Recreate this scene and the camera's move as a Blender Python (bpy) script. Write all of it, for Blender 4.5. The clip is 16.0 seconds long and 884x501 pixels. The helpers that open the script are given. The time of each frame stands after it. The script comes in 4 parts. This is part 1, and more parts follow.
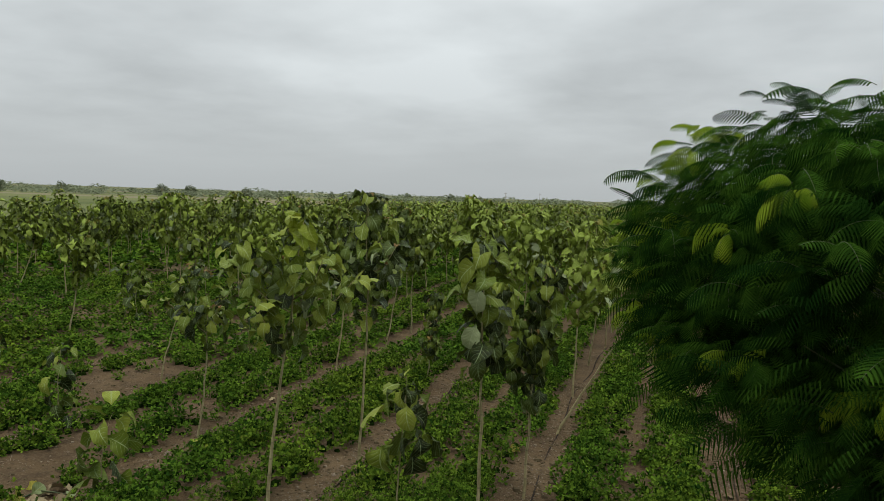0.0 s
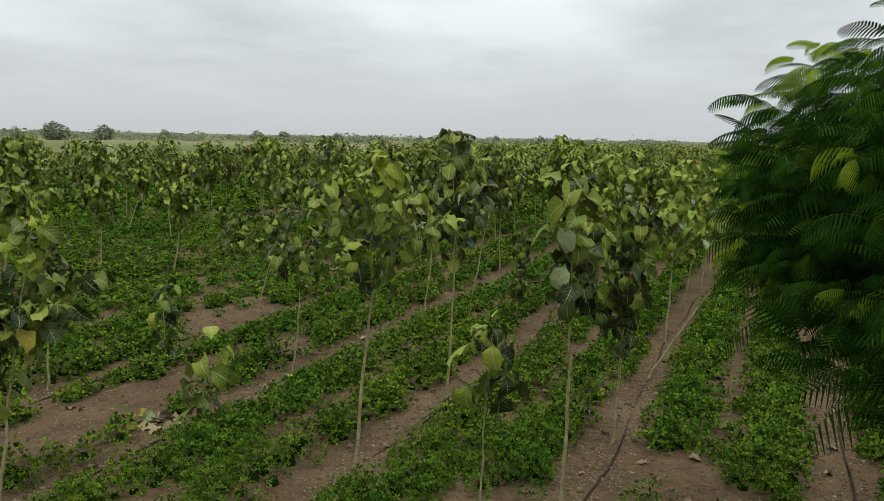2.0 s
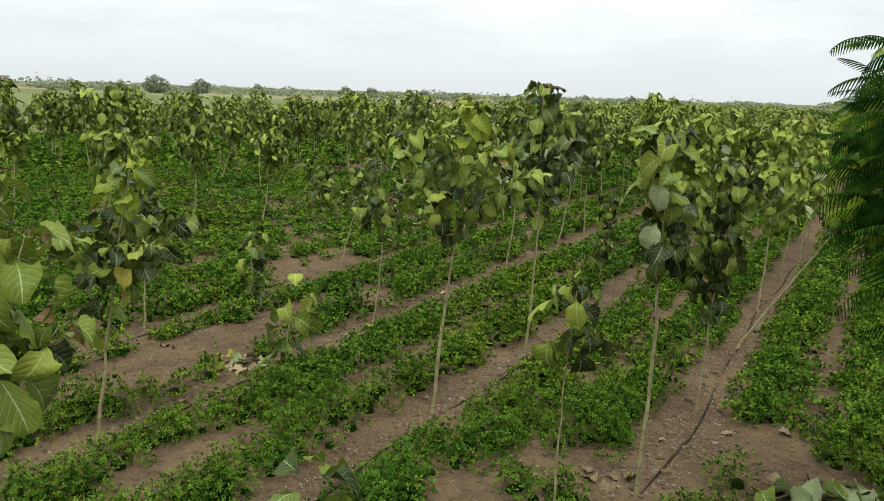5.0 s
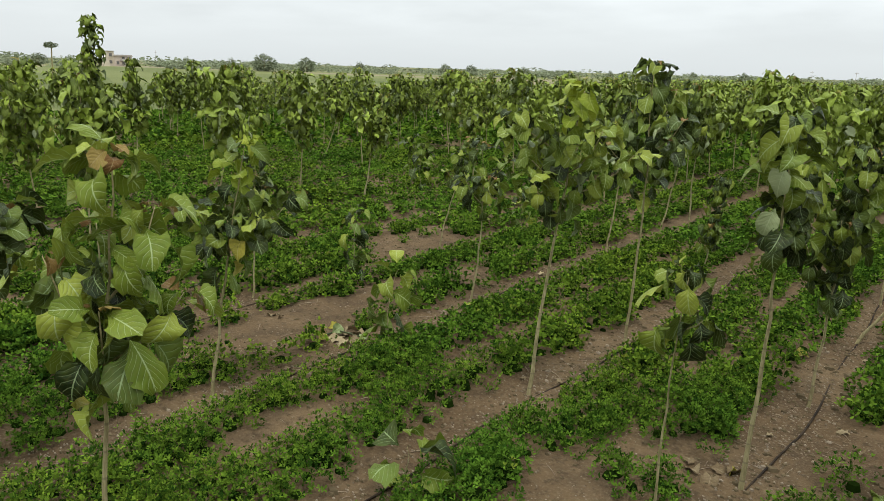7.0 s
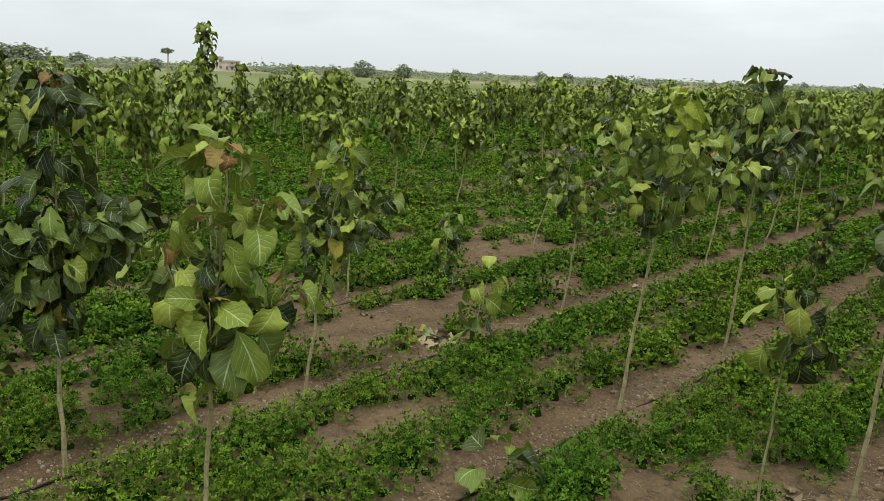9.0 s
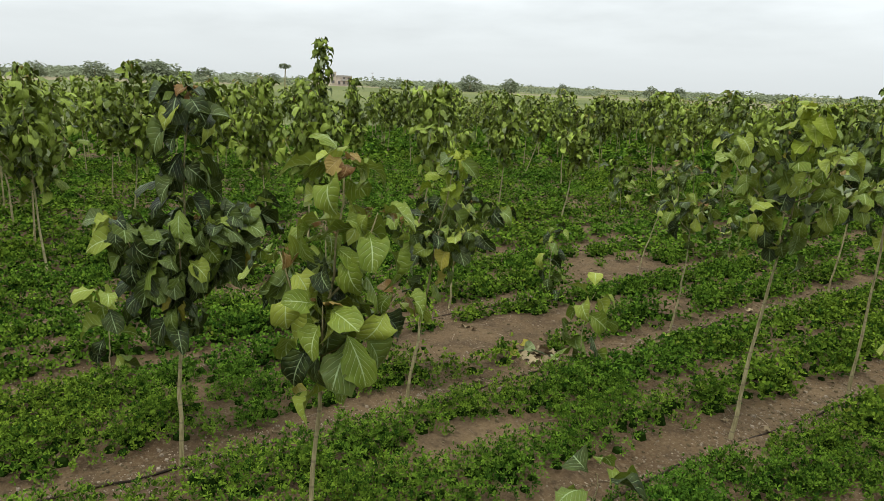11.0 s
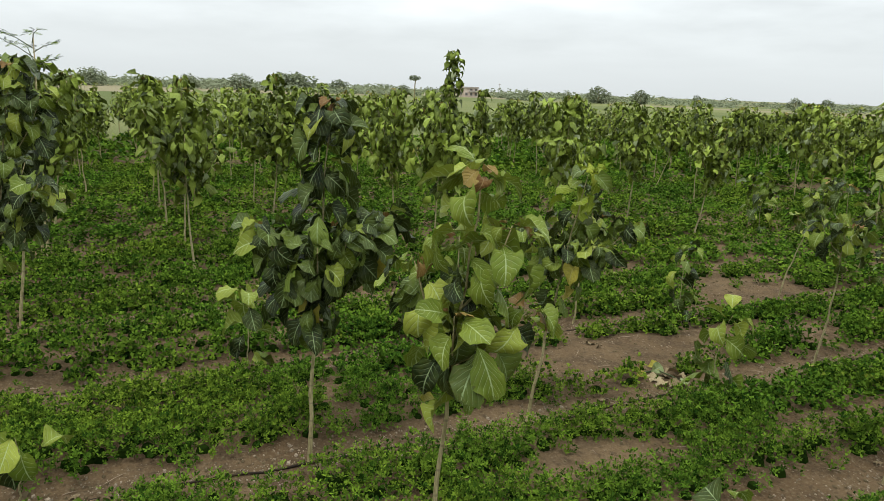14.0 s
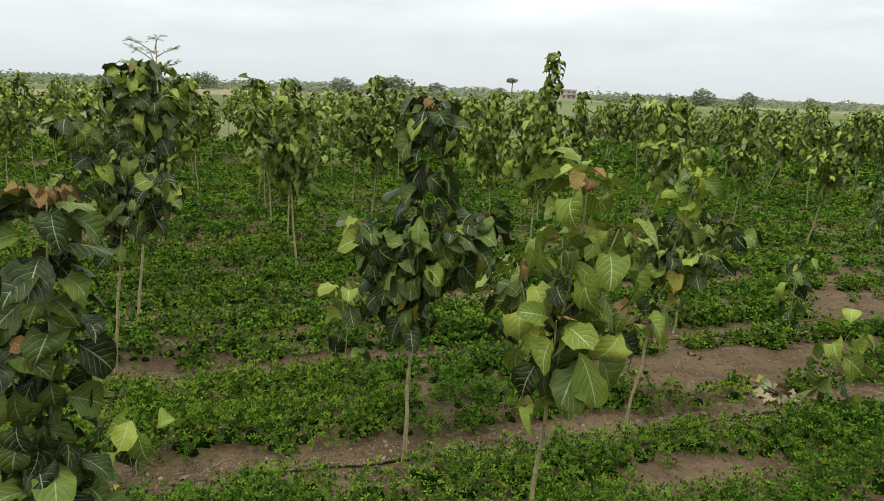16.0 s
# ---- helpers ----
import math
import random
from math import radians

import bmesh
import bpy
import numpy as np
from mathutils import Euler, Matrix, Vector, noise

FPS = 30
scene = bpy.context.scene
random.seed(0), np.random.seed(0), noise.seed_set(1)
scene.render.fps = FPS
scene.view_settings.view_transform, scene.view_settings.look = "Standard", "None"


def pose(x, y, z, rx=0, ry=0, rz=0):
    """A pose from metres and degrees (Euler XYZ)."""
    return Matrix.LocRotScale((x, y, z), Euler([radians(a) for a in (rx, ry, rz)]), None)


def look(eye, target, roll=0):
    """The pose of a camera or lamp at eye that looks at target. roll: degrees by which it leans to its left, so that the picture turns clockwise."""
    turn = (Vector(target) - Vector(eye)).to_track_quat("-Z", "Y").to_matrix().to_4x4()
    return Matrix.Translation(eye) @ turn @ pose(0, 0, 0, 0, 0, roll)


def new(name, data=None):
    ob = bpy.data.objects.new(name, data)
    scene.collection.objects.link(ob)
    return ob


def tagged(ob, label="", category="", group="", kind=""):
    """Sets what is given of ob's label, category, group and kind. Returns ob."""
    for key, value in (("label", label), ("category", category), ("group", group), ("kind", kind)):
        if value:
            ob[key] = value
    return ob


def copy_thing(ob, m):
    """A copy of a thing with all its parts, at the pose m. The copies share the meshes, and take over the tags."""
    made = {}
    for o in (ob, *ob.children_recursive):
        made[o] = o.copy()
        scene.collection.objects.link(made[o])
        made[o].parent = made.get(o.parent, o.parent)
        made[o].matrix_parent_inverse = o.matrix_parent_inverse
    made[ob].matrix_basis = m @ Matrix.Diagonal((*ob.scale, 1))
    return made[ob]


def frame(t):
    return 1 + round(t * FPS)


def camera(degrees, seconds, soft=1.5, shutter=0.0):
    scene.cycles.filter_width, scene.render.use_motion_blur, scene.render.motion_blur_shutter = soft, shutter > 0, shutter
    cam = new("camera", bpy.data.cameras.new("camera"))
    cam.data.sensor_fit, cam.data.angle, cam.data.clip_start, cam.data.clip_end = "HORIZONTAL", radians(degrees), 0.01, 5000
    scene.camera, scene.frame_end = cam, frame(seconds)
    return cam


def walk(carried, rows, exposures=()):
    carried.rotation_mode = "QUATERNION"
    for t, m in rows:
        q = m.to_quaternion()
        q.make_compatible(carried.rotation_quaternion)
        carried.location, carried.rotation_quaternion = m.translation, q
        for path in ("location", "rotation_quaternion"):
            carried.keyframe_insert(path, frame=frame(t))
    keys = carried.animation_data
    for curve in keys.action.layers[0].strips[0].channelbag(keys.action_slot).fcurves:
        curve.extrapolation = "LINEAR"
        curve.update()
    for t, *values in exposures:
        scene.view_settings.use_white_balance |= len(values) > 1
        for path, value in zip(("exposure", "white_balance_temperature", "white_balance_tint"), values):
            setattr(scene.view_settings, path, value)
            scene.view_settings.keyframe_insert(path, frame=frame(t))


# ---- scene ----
cam = camera(63.46, 16.0, soft=0.8)
PATH = [
    (0, (0.001, 0.001, 2.805), (-1.24, 3.792, 2.503), 1.77),
    (0.5, (-0.011, 0.008, 2.798), (-1.406, 3.739, 2.441), 2.07),
    (1, (-0.028, 0.015, 2.79), (-1.489, 3.712, 2.346), 0.76),
    (1.5, (-0.03, 0.047, 2.771), (-1.626, 3.678, 2.25), -0.06),
    (2, (-0.026, 0.102, 2.759), (-1.705, 3.678, 2.133), 0.95),
    (2.5, (-0.026, 0.134, 2.751), (-1.792, 3.653, 2.04), 1.00),
    (3, (-0.028, 0.151, 2.739), (-1.853, 3.631, 1.992), 1.56),
    (3.2, (-0.032, 0.153, 2.735), (-1.893, 3.613, 1.983), 1.76),
    (5.3, (-0.077, 0.178, 2.693), (-2.184, 3.455, 1.789), 1.69),
    (5.5, (-0.081, 0.18, 2.689), (-2.229, 3.422, 1.753), 1.65),
    (6, (-0.095, 0.169, 2.694), (-2.328, 3.35, 1.748), 1.75),
    (6.5, (-0.113, 0.153, 2.694), (-2.475, 3.231, 1.719), 1.61),
    (7, (-0.117, 0.148, 2.701), (-2.581, 3.14, 1.712), 1.63),
    (7.5, (-0.122, 0.142, 2.701), (-2.673, 3.057, 1.704), 1.73),
    (8, (-0.129, 0.129, 2.697), (-2.772, 2.966, 1.712), 1.98),
    (8.5, (-0.142, 0.117, 2.696), (-2.897, 2.854, 1.738), 2.13),
    (9, (-0.141, 0.116, 2.692), (-2.97, 2.773, 1.724), 2.08),
    (9.2, (-0.144, 0.113, 2.691), (-3.004, 2.733, 1.711), 1.92),
    (11.3, (-0.177, 0.084, 2.676), (-3.414, 2.240, 1.744), 1.89),
    (11.5, (-0.18, 0.081, 2.675), (-3.442, 2.19, 1.72), 1.66),
    (12, (-0.195, 0.07, 2.678), (-3.512, 2.086, 1.714), 1.96),
    (12.5, (-0.201, 0.059, 2.68), (-3.588, 1.95, 1.706), 1.90),
    (13, (-0.201, 0.059, 2.681), (-3.638, 1.884, 1.753), 2.13),
    (13.5, (-0.206, 0.053, 2.683), (-3.687, 1.809, 1.788), 2.12),
    (14, (-0.214, 0.044, 2.683), (-3.751, 1.694, 1.805), 2.10),
    (14.5, (-0.216, 0.035, 2.68), (-3.809, 1.552, 1.794), 2.18),
    (15, (-0.225, 0.026, 2.676), (-3.876, 1.399, 1.79), 1.94),
    (15.5, (-0.235, 0.013, 2.679), (-3.922, 1.289, 1.796), 2.03),
    (16, (-0.236, 0.002, 2.673), (-3.959, 1.171, 1.792), 1.94),
]

EXPOSURES = [(0.0, -0.70), (1.0, -0.68), (1.5, -0.60), (2.5, -0.20), (3.0, -0.12), (5.5, 0.10), (6.0, 0.0), (7.5, -0.01), (9.0, -0.02), (12.5, -0.02), (16.0, -0.01)]
walk(cam, [(t, look(eye, target, roll)) for t, eye, target, roll in PATH], EXPOSURES)

# ---- sky and sun ----
SUN_ELEV, SUN_TURN = 70.0, 130.0
world = bpy.data.worlds.new("overcast_sky")
scene.world = world
world.use_nodes = True
wt = world.node_tree
wt.nodes.clear()


def wn(kind, **props):
    n = wt.nodes.new(kind)
    for k, v in props.items():
        setattr(n, k, v)
    return n


w_out = wn("ShaderNodeOutputWorld")
w_mix = wn("ShaderNodeMixShader")
w_mix.inputs[0].default_value = 0.9
w_sky = wn("ShaderNodeTexSky", sky_type="NISHITA", sun_disc=False, sun_elevation=radians(SUN_ELEV), sun_rotation=radians(SUN_TURN), dust_density=4.0)
w_bg1, w_bg2 = wn("ShaderNodeBackground"), wn("ShaderNodeBackground")
w_bg1.inputs[1].default_value = 0.1
w_co, w_sep = wn("ShaderNodeTexCoord"), wn("ShaderNodeSeparateXYZ")
w_up = wn("ShaderNodeMath", operation="MAXIMUM")
w_up.inputs[1].default_value = 0.0
w_add = wn("ShaderNodeMath", operation="ADD")
w_add.inputs[1].default_value = 0.16
w_div = wn("ShaderNodeVectorMath", operation="DIVIDE")
w_com = wn("ShaderNodeCombineXYZ")
w_noise = wn("ShaderNodeTexNoise")
w_noise.inputs["Scale"].default_value, w_noise.inputs["Detail"].default_value, w_noise.inputs["Roughness"].default_value = 0.9, 5.0, 0.5
w_range = wn("ShaderNodeMapRange")
for k, v in ((1, 0.32), (2, 0.68), (3, 0.74), (4, 1.12)):
    w_range.inputs[k].default_value = v
w_fade = wn("ShaderNodeMapRange", interpolation_type="SMOOTHSTEP")
for k, v in ((1, 0.0), (2, 0.14), (3, 0.0), (4, 1.0)):
    w_fade.inputs[k].default_value = v
w_cl = wn("ShaderNodeMix", data_type="FLOAT")
w_cl.inputs[2].default_value = 1.0
w_grad = wn("ShaderNodeMapRange")
for k, v in ((1, 0.0), (2, 1.0), (3, 0.88), (4, 2.80)):
    w_grad.inputs[k].default_value = v
w_mul = wn("ShaderNodeMath", operation="MULTIPLY")
w_bg2.inputs[0].default_value = (0.925, 0.985, 1.0, 1)
wl = wt.links.new
wl(w_co.outputs["Generated"], w_sep.inputs[0])
wl(w_sep.outputs[2], w_up.inputs[0])
wl(w_up.outputs[0], w_add.inputs[0])
for i in range(3):
    wl(w_add.outputs[0], w_com.inputs[i])
wl(w_co.outputs["Generated"], w_div.inputs[0])
wl(w_com.outputs[0], w_div.inputs[1])
wl(w_div.outputs[0], w_noise.inputs["Vector"])
wl(w_noise.outputs[0], w_range.inputs[0])
wl(w_up.outputs[0], w_fade.inputs[0])
wl(w_fade.outputs[0], w_cl.inputs[0])
wl(w_range.outputs[0], w_cl.inputs[3])
wl(w_up.outputs[0], w_grad.inputs[0])
wl(w_grad.outputs[0], w_mul.inputs[0])
wl(w_cl.outputs[0], w_mul.inputs[1])
wl(w_mul.outputs[0], w_bg2.inputs[1])
wl(w_sky.outputs[0], w_bg1.inputs[0])
wl(w_bg1.outputs[0], w_mix.inputs[1])
wl(w_bg2.outputs[0], w_mix.inputs[2])
wl(w_mix.outputs[0], w_out.inputs[0])

sun = new("sun", bpy.data.lights.new("sun", "SUN"))
sun.data.energy, sun.data.angle, sun.data.color = 1.5, radians(12), (1.0, 0.975, 0.92)
sun_az = radians(SUN_TURN)
sun.matrix_world = look((20 * math.sin(sun_az) * math.cos(radians(SUN_ELEV)), 20 * math.cos(sun_az) * math.cos(radians(SUN_ELEV)), 20 * math.sin(radians(SUN_ELEV))), (0, 0, 0))


# ---- materials ----
class Mat:
    """A small builder of node materials."""

    def __init__(self, name):
        self.m = bpy.data.materials.new(name)
        self.m.use_nodes = True
        self.t = self.m.node_tree
        self.t.nodes.clear()
        self.out = self.t.nodes.new("ShaderNodeOutputMaterial")

    def n(self, kind, ins=(), **props):
        node = self.t.nodes.new(kind)
        for k, v in props.items():
            setattr(node, k, v)
        for k, v in dict(ins).items():
            if hasattr(v, "is_linked"):
                self.t.links.new(v, node.inputs[k])
            else:
                node.inputs[k].default_value = v
        return node

    def math(self, op, a, b=0.0, c=0.0):
        return self.n("ShaderNodeMath", {0: a, 1: b, 2: c}, operation=op).outputs[0]

    def ramp(self, x, lo, hi, a=0.0, b=1.0):
        return self.n("ShaderNodeMapRange", {0: x, 1: lo, 2: hi, 3: a, 4: b}, interpolation_type="SMOOTHSTEP").outputs[0]

    def mix(self, f, a, b, blend="MIX"):
        a = (*a, 1) if isinstance(a, tuple) else a
        b = (*b, 1) if isinstance(b, tuple) else b
        return self.n("ShaderNodeMix", {0: f, 6: a, 7: b}, data_type="RGBA", blend_type=blend).outputs[2]

    def noise(self, co, scale, detail=4.0, rough=0.55):
        return self.n("ShaderNodeTexNoise", {"Vector": co, "Scale": scale, "Detail": detail, "Roughness": rough}).outputs[0]

    def bump(self, h, strength, dist):
        return self.n("ShaderNodeBump", {"Height": h, "Strength": strength, "Distance": dist}).outputs[0]

    def matte(self, col, trans=0.2, normal=None):
        ins = {"Color": col, "Roughness": 0.4}
        if normal is not None:
            ins["Normal"] = normal
        d = self.n("ShaderNodeBsdfDiffuse", ins).outputs[0]
        tr = self.n("ShaderNodeBsdfTranslucent", {"Color": col}).outputs[0]
        self.t.links.new(self.n("ShaderNodeMixShader", {0: trans, 1: d, 2: tr}).outputs[0], self.out.inputs[0])
        return self.m

    def done(self, col, rough=0.6, normal=None, spec=0.5, trans=0.0, trans_col=None):
        ins = {"Base Color": col, "Roughness": rough, "Specular IOR Level": spec}
        if normal is not None:
            ins["Normal"] = normal
        sh = self.n("ShaderNodeBsdfPrincipled", ins).outputs[0]
        if trans > 0:
            tr = self.n("ShaderNodeBsdfTranslucent", {"Color": trans_col if trans_col is not None else col}).outputs[0]
            sh = self.n("ShaderNodeMixShader", {0: trans, 1: sh, 2: tr}).outputs[0]
        self.t.links.new(sh, self.out.inputs[0])
        return self.m


def leaf_material(name, dark, light, vein, per_object, rough=0.42, vein_amount=0.7, spots=0.25, trans=0.12, matte=False):
    """A broad leaf with a pale midrib and side veins laid along its own length."""
    b = Mat(name)
    uv = b.n("ShaderNodeTexCoord").outputs["UV"]
    xyz = b.n("ShaderNodeSeparateXYZ", {0: uv}).outputs
    s = b.math("MULTIPLY", b.math("ABSOLUTE", b.math("SUBTRACT", xyz[0], 0.5)), 2.0)
    mid = b.ramp(s, 0.055, 0.03)
    wave = b.math("FRACT", b.math("SUBTRACT", b.math("MULTIPLY", xyz[1], 6.5), b.math("MULTIPLY", s, 2.6)))
    side = b.ramp(b.math("ABSOLUTE", b.math("SUBTRACT", wave, 0.5)), 0.07, 0.03)
    net = b.math("MULTIPLY", side, b.ramp(s, 1.0, 0.5))
    veins = b.math("MAXIMUM", mid, b.math("MULTIPLY", net, 0.6))
    if per_object:
        rnd = b.n("ShaderNodeObjectInfo").outputs["Random"]
        co = b.n("ShaderNodeTexCoord").outputs["Object"]
    else:
        rnd = b.n("ShaderNodeNewGeometry").outputs["Random Per Island"]
        co = b.n("ShaderNodeNewGeometry").outputs["Position"]
    col = b.mix(b.math("POWER", rnd, 1.15 if matte else 2.2), dark, light)
    if matte:
        tree = b.n("ShaderNodeObjectInfo").outputs["Random"]
        col = b.mix(b.ramp(tree, 0.4, 0.95, 0.0, 0.30), col, tuple(0.9 * d + 0.10 * g for d, g in zip(dark, light)))
        col = b.mix(b.ramp(tree, 0.30, 0.0, 0.0, 0.45), col, tuple(0.95 * g for g in light))
    fine = b.noise(co, 14.0, 5.0)
    col = b.mix(b.math("MULTIPLY", b.ramp(fine, 0.45, 0.75), spots), col, (0.12, 0.09, 0.03))
    col = b.mix(b.math("MULTIPLY", b.ramp(b.noise(co, 3.0, 2.0), 0.35, 0.75), 0.28), col, light)
    col = b.mix(b.math("MULTIPLY", veins, vein_amount), col, vein)
    if matte:
        pleat = b.math("ADD", b.math("ABSOLUTE", b.math("SUBTRACT", wave, 0.5)), b.math("MULTIPLY", fine, 0.4))
        return b.done(col, b.ramp(fine, 0.2, 0.8, 0.42, 0.60), b.bump(pleat, 0.5, 0.010), 0.15, trans)
    quilt = b.math("ABSOLUTE", b.math("SUBTRACT", wave, 0.5))
    h = b.math("ADD", b.math("SUBTRACT", b.math("MULTIPLY", quilt, 0.8), veins), b.math("MULTIPLY", fine, 0.5))
    return b.done(col, b.ramp(fine, 0.2, 0.8, rough - 0.04, rough + 0.20), b.bump(h, 0.6, 0.006), 0.16, trans)


def plain_material(name, a, b_, scale, rough=0.7, fine=40.0, bump=0.3, dist=0.004, spec=0.4, island=False, trans=0.0, matte=False):
    b = Mat(name)
    co = b.n("ShaderNodeTexCoord").outputs["Object"] if not island else b.n("ShaderNodeNewGeometry").outputs["Position"]
    col = b.mix(b.ramp(b.noise(co, scale), 0.3, 0.7), a, b_)
    if island:
        col = b.mix(b.n("ShaderNodeNewGeometry").outputs["Random Per Island"], col, b_)
    f = b.noise(co, fine, 3.0)
    col = b.mix(b.math("MULTIPLY", f, 0.35), col, tuple(v * 0.55 for v in a))
    if matte:
        return b.matte(col, trans)
    return b.done(col, rough, b.bump(f, bump, dist), spec, trans)


M_MATURE = leaf_material("teak_leaf_mature", (0.006, 0.014, 0.003), (0.115, 0.162, 0.023), (0.27, 0.35, 0.17), True, rough=0.38, trans=0.08)
M_BRIGHT = leaf_material("teak_leaf_bright", (0.105, 0.152, 0.015), (0.265, 0.310, 0.044), (0.40, 0.48, 0.24), True, rough=0.40, trans=0.20)
M_LIME = leaf_material("teak_leaf_yellow_green", (0.150, 0.205, 0.014), (0.280, 0.320, 0.030), (0.38, 0.42, 0.12), True, rough=0.40, spots=0.12, trans=0.22)
M_PALE = leaf_material("teak_leaf_pale_underside", (0.190, 0.240, 0.095), (0.310, 0.350, 0.180), (0.36, 0.40, 0.22), True, rough=0.55, spots=0.1, trans=0.15)
M_BRONZE = leaf_material("teak_leaf_young", (0.150, 0.076, 0.024), (0.240, 0.175, 0.046), (0.32, 0.24, 0.11), True, spots=0.1, trans=0.18)
M_CANOPY = leaf_material("teak_canopy_leaf", (0.006, 0.014, 0.002), (0.252, 0.328, 0.045), (0.30, 0.37, 0.09), False, vein_amount=0.4, spots=0.08, trans=0.08, matte=True)
M_CANOPY_TIP = leaf_material("teak_canopy_tip_leaf", (0.150, 0.095, 0.028), (0.250, 0.270, 0.038), (0.27, 0.27, 0.08), False, vein_amount=0.3, trans=0.18, matte=True)
M_CANOPY_PALE = leaf_material("teak_canopy_pale_underside", (0.200, 0.250, 0.110), (0.320, 0.360, 0.200), (0.36, 0.40, 0.22), False, vein_amount=0.3, spots=0.05, trans=0.15, matte=True)
M_DRY = leaf_material("dry_leaf", (0.13, 0.090, 0.050), (0.32, 0.26, 0.15), (0.33, 0.27, 0.17), True, rough=0.8, vein_amount=0.4, spots=0.5, trans=0.05)
M_YELLOW = leaf_material("yellow_leaf", (0.28, 0.25, 0.03), (0.34, 0.30, 0.06), (0.38, 0.34, 0.12), True, spots=0.5)


def fern_material():
    """Dark feathery leaves, here and there a lighter spray."""
    b = Mat("feathery_leaf")
    geo = b.n("ShaderNodeNewGeometry").outputs
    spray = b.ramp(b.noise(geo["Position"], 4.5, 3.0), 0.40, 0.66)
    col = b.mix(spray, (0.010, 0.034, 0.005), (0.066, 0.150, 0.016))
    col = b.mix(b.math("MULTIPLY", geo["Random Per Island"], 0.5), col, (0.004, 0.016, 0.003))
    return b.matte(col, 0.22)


M_FERN = fern_material()
M_FERN_YOUNG = plain_material("young_feathery_leaf", (0.150, 0.255, 0.016), (0.270, 0.360, 0.028), 3.0, 0.5, 20.0, trans=0.3, matte=True)
M_RACHIS = plain_material("green_twig", (0.045, 0.065, 0.018), (0.08, 0.095, 0.03), 8.0, 0.6)
M_GRAVEL = plain_material("gravel", (0.11, 0.085, 0.058), (0.30, 0.245, 0.18), 9.0, 0.95, 60.0, spec=0.05, island=True)
M_CLOD = plain_material("soil_clod", (0.060, 0.044, 0.024), (0.135, 0.104, 0.060), 7.0, 0.95, 50.0, spec=0.05, island=True)
M_HOSE = plain_material("black_drip_hose", (0.016, 0.012, 0.009), (0.055, 0.038, 0.024), 5.0, 0.85, spec=0.1)
M_STRAW = plain_material("dry_twig", (0.16, 0.11, 0.07), (0.34, 0.27, 0.19), 12.0, 0.8)
# pink lightened to stand in for haze before the far house
M_PLASTER = plain_material("hazy_pink_plaster", (0.50, 0.40, 0.33), (0.60, 0.51, 0.44), 0.6, 0.85, 6.0)
M_CREAM = plain_material("cream_plaster", (0.50, 0.42, 0.32), (0.62, 0.54, 0.43), 0.6, 0.85, 6.0)
M_CONCRETE = plain_material("weathered_concrete", (0.30, 0.27, 0.24), (0.42, 0.39, 0.35), 0.8, 0.85, 8.0)
# pane colour lifted as well, for the same haze
M_HAZYPANE = plain_material("hazy_window", (0.10, 0.09, 0.085), (0.16, 0.15, 0.14), 2.0, 0.25, spec=0.6)
# leaf colour paled towards grey, with the haze of distance mixed in
M_FARLEAF_HAZY = plain_material("hazy_distant_foliage", (0.165, 0.195, 0.120), (0.260, 0.290, 0.185), 0.15, 0.75, 0.8, island=True, trans=0.3, matte=True)


def bark_material():
    b = Mat("pale_teak_bark")
    co = b.n("ShaderNodeTexCoord").outputs["Object"]
    st = b.n("ShaderNodeMapping", {"Vector": co, "Scale": (30.0, 30.0, 5.0)}).outputs[0]
    f = b.noise(st, 2.0, 6.0, 0.6)
    rnd = b.n("ShaderNodeObjectInfo").outputs["Random"]
    col = b.mix(b.ramp(f, 0.3, 0.72), (0.170, 0.140, 0.060), (0.37, 0.315, 0.165))
    col = b.mix(b.math("MULTIPLY", rnd, 0.35), col, (0.20, 0.19, 0.10))
    ring = b.math("FRACT", b.math("MULTIPLY", b.n("ShaderNodeSeparateXYZ", {0: co}).outputs[2], 7.5))
    col = b.mix(b.math("MULTIPLY", b.ramp(b.math("ABSOLUTE", b.math("SUBTRACT", ring, 0.5)), 0.07, 0.02), 0.5), col, (0.11, 0.085, 0.055))
    return b.done(col, 0.75, b.bump(f, 0.5, 0.004), 0.3)


M_BARK = bark_material()


def weed_material():
    b = Mat("groundnut_leaf")
    geo = b.n("ShaderNodeNewGeometry").outputs
    rnd, pos = geo["Random Per Island"], geo["Position"]
    patch = b.ramp(b.noise(pos, 0.4, 4.0), 0.34, 0.70)
    top = b.mix(patch, (0.108, 0.208, 0.022), (0.186, 0.270, 0.027))
    col = b.mix(b.math("POWER", rnd, 1.2), (0.015, 0.044, 0.006), top)
    yel = b.ramp(b.math("MULTIPLY", rnd, b.noise(pos, 2.2, 2.0)), 0.60, 0.66)
    col = b.mix(b.math("MULTIPLY", yel, 0.6), col, (0.19, 0.20, 0.03))
    return b.matte(col, 0.10)


M_WEED = weed_material()
# near-black colour stands in for the shade deep between the leaves
M_WEED_CORE = plain_material("groundnut_dark_core", (0.004, 0.010, 0.002), (0.016, 0.032, 0.005), 30.0, 0.8, 120.0, island=True, matte=True)

ROWS_X0, ROW_STEP = -1.24, 1.855


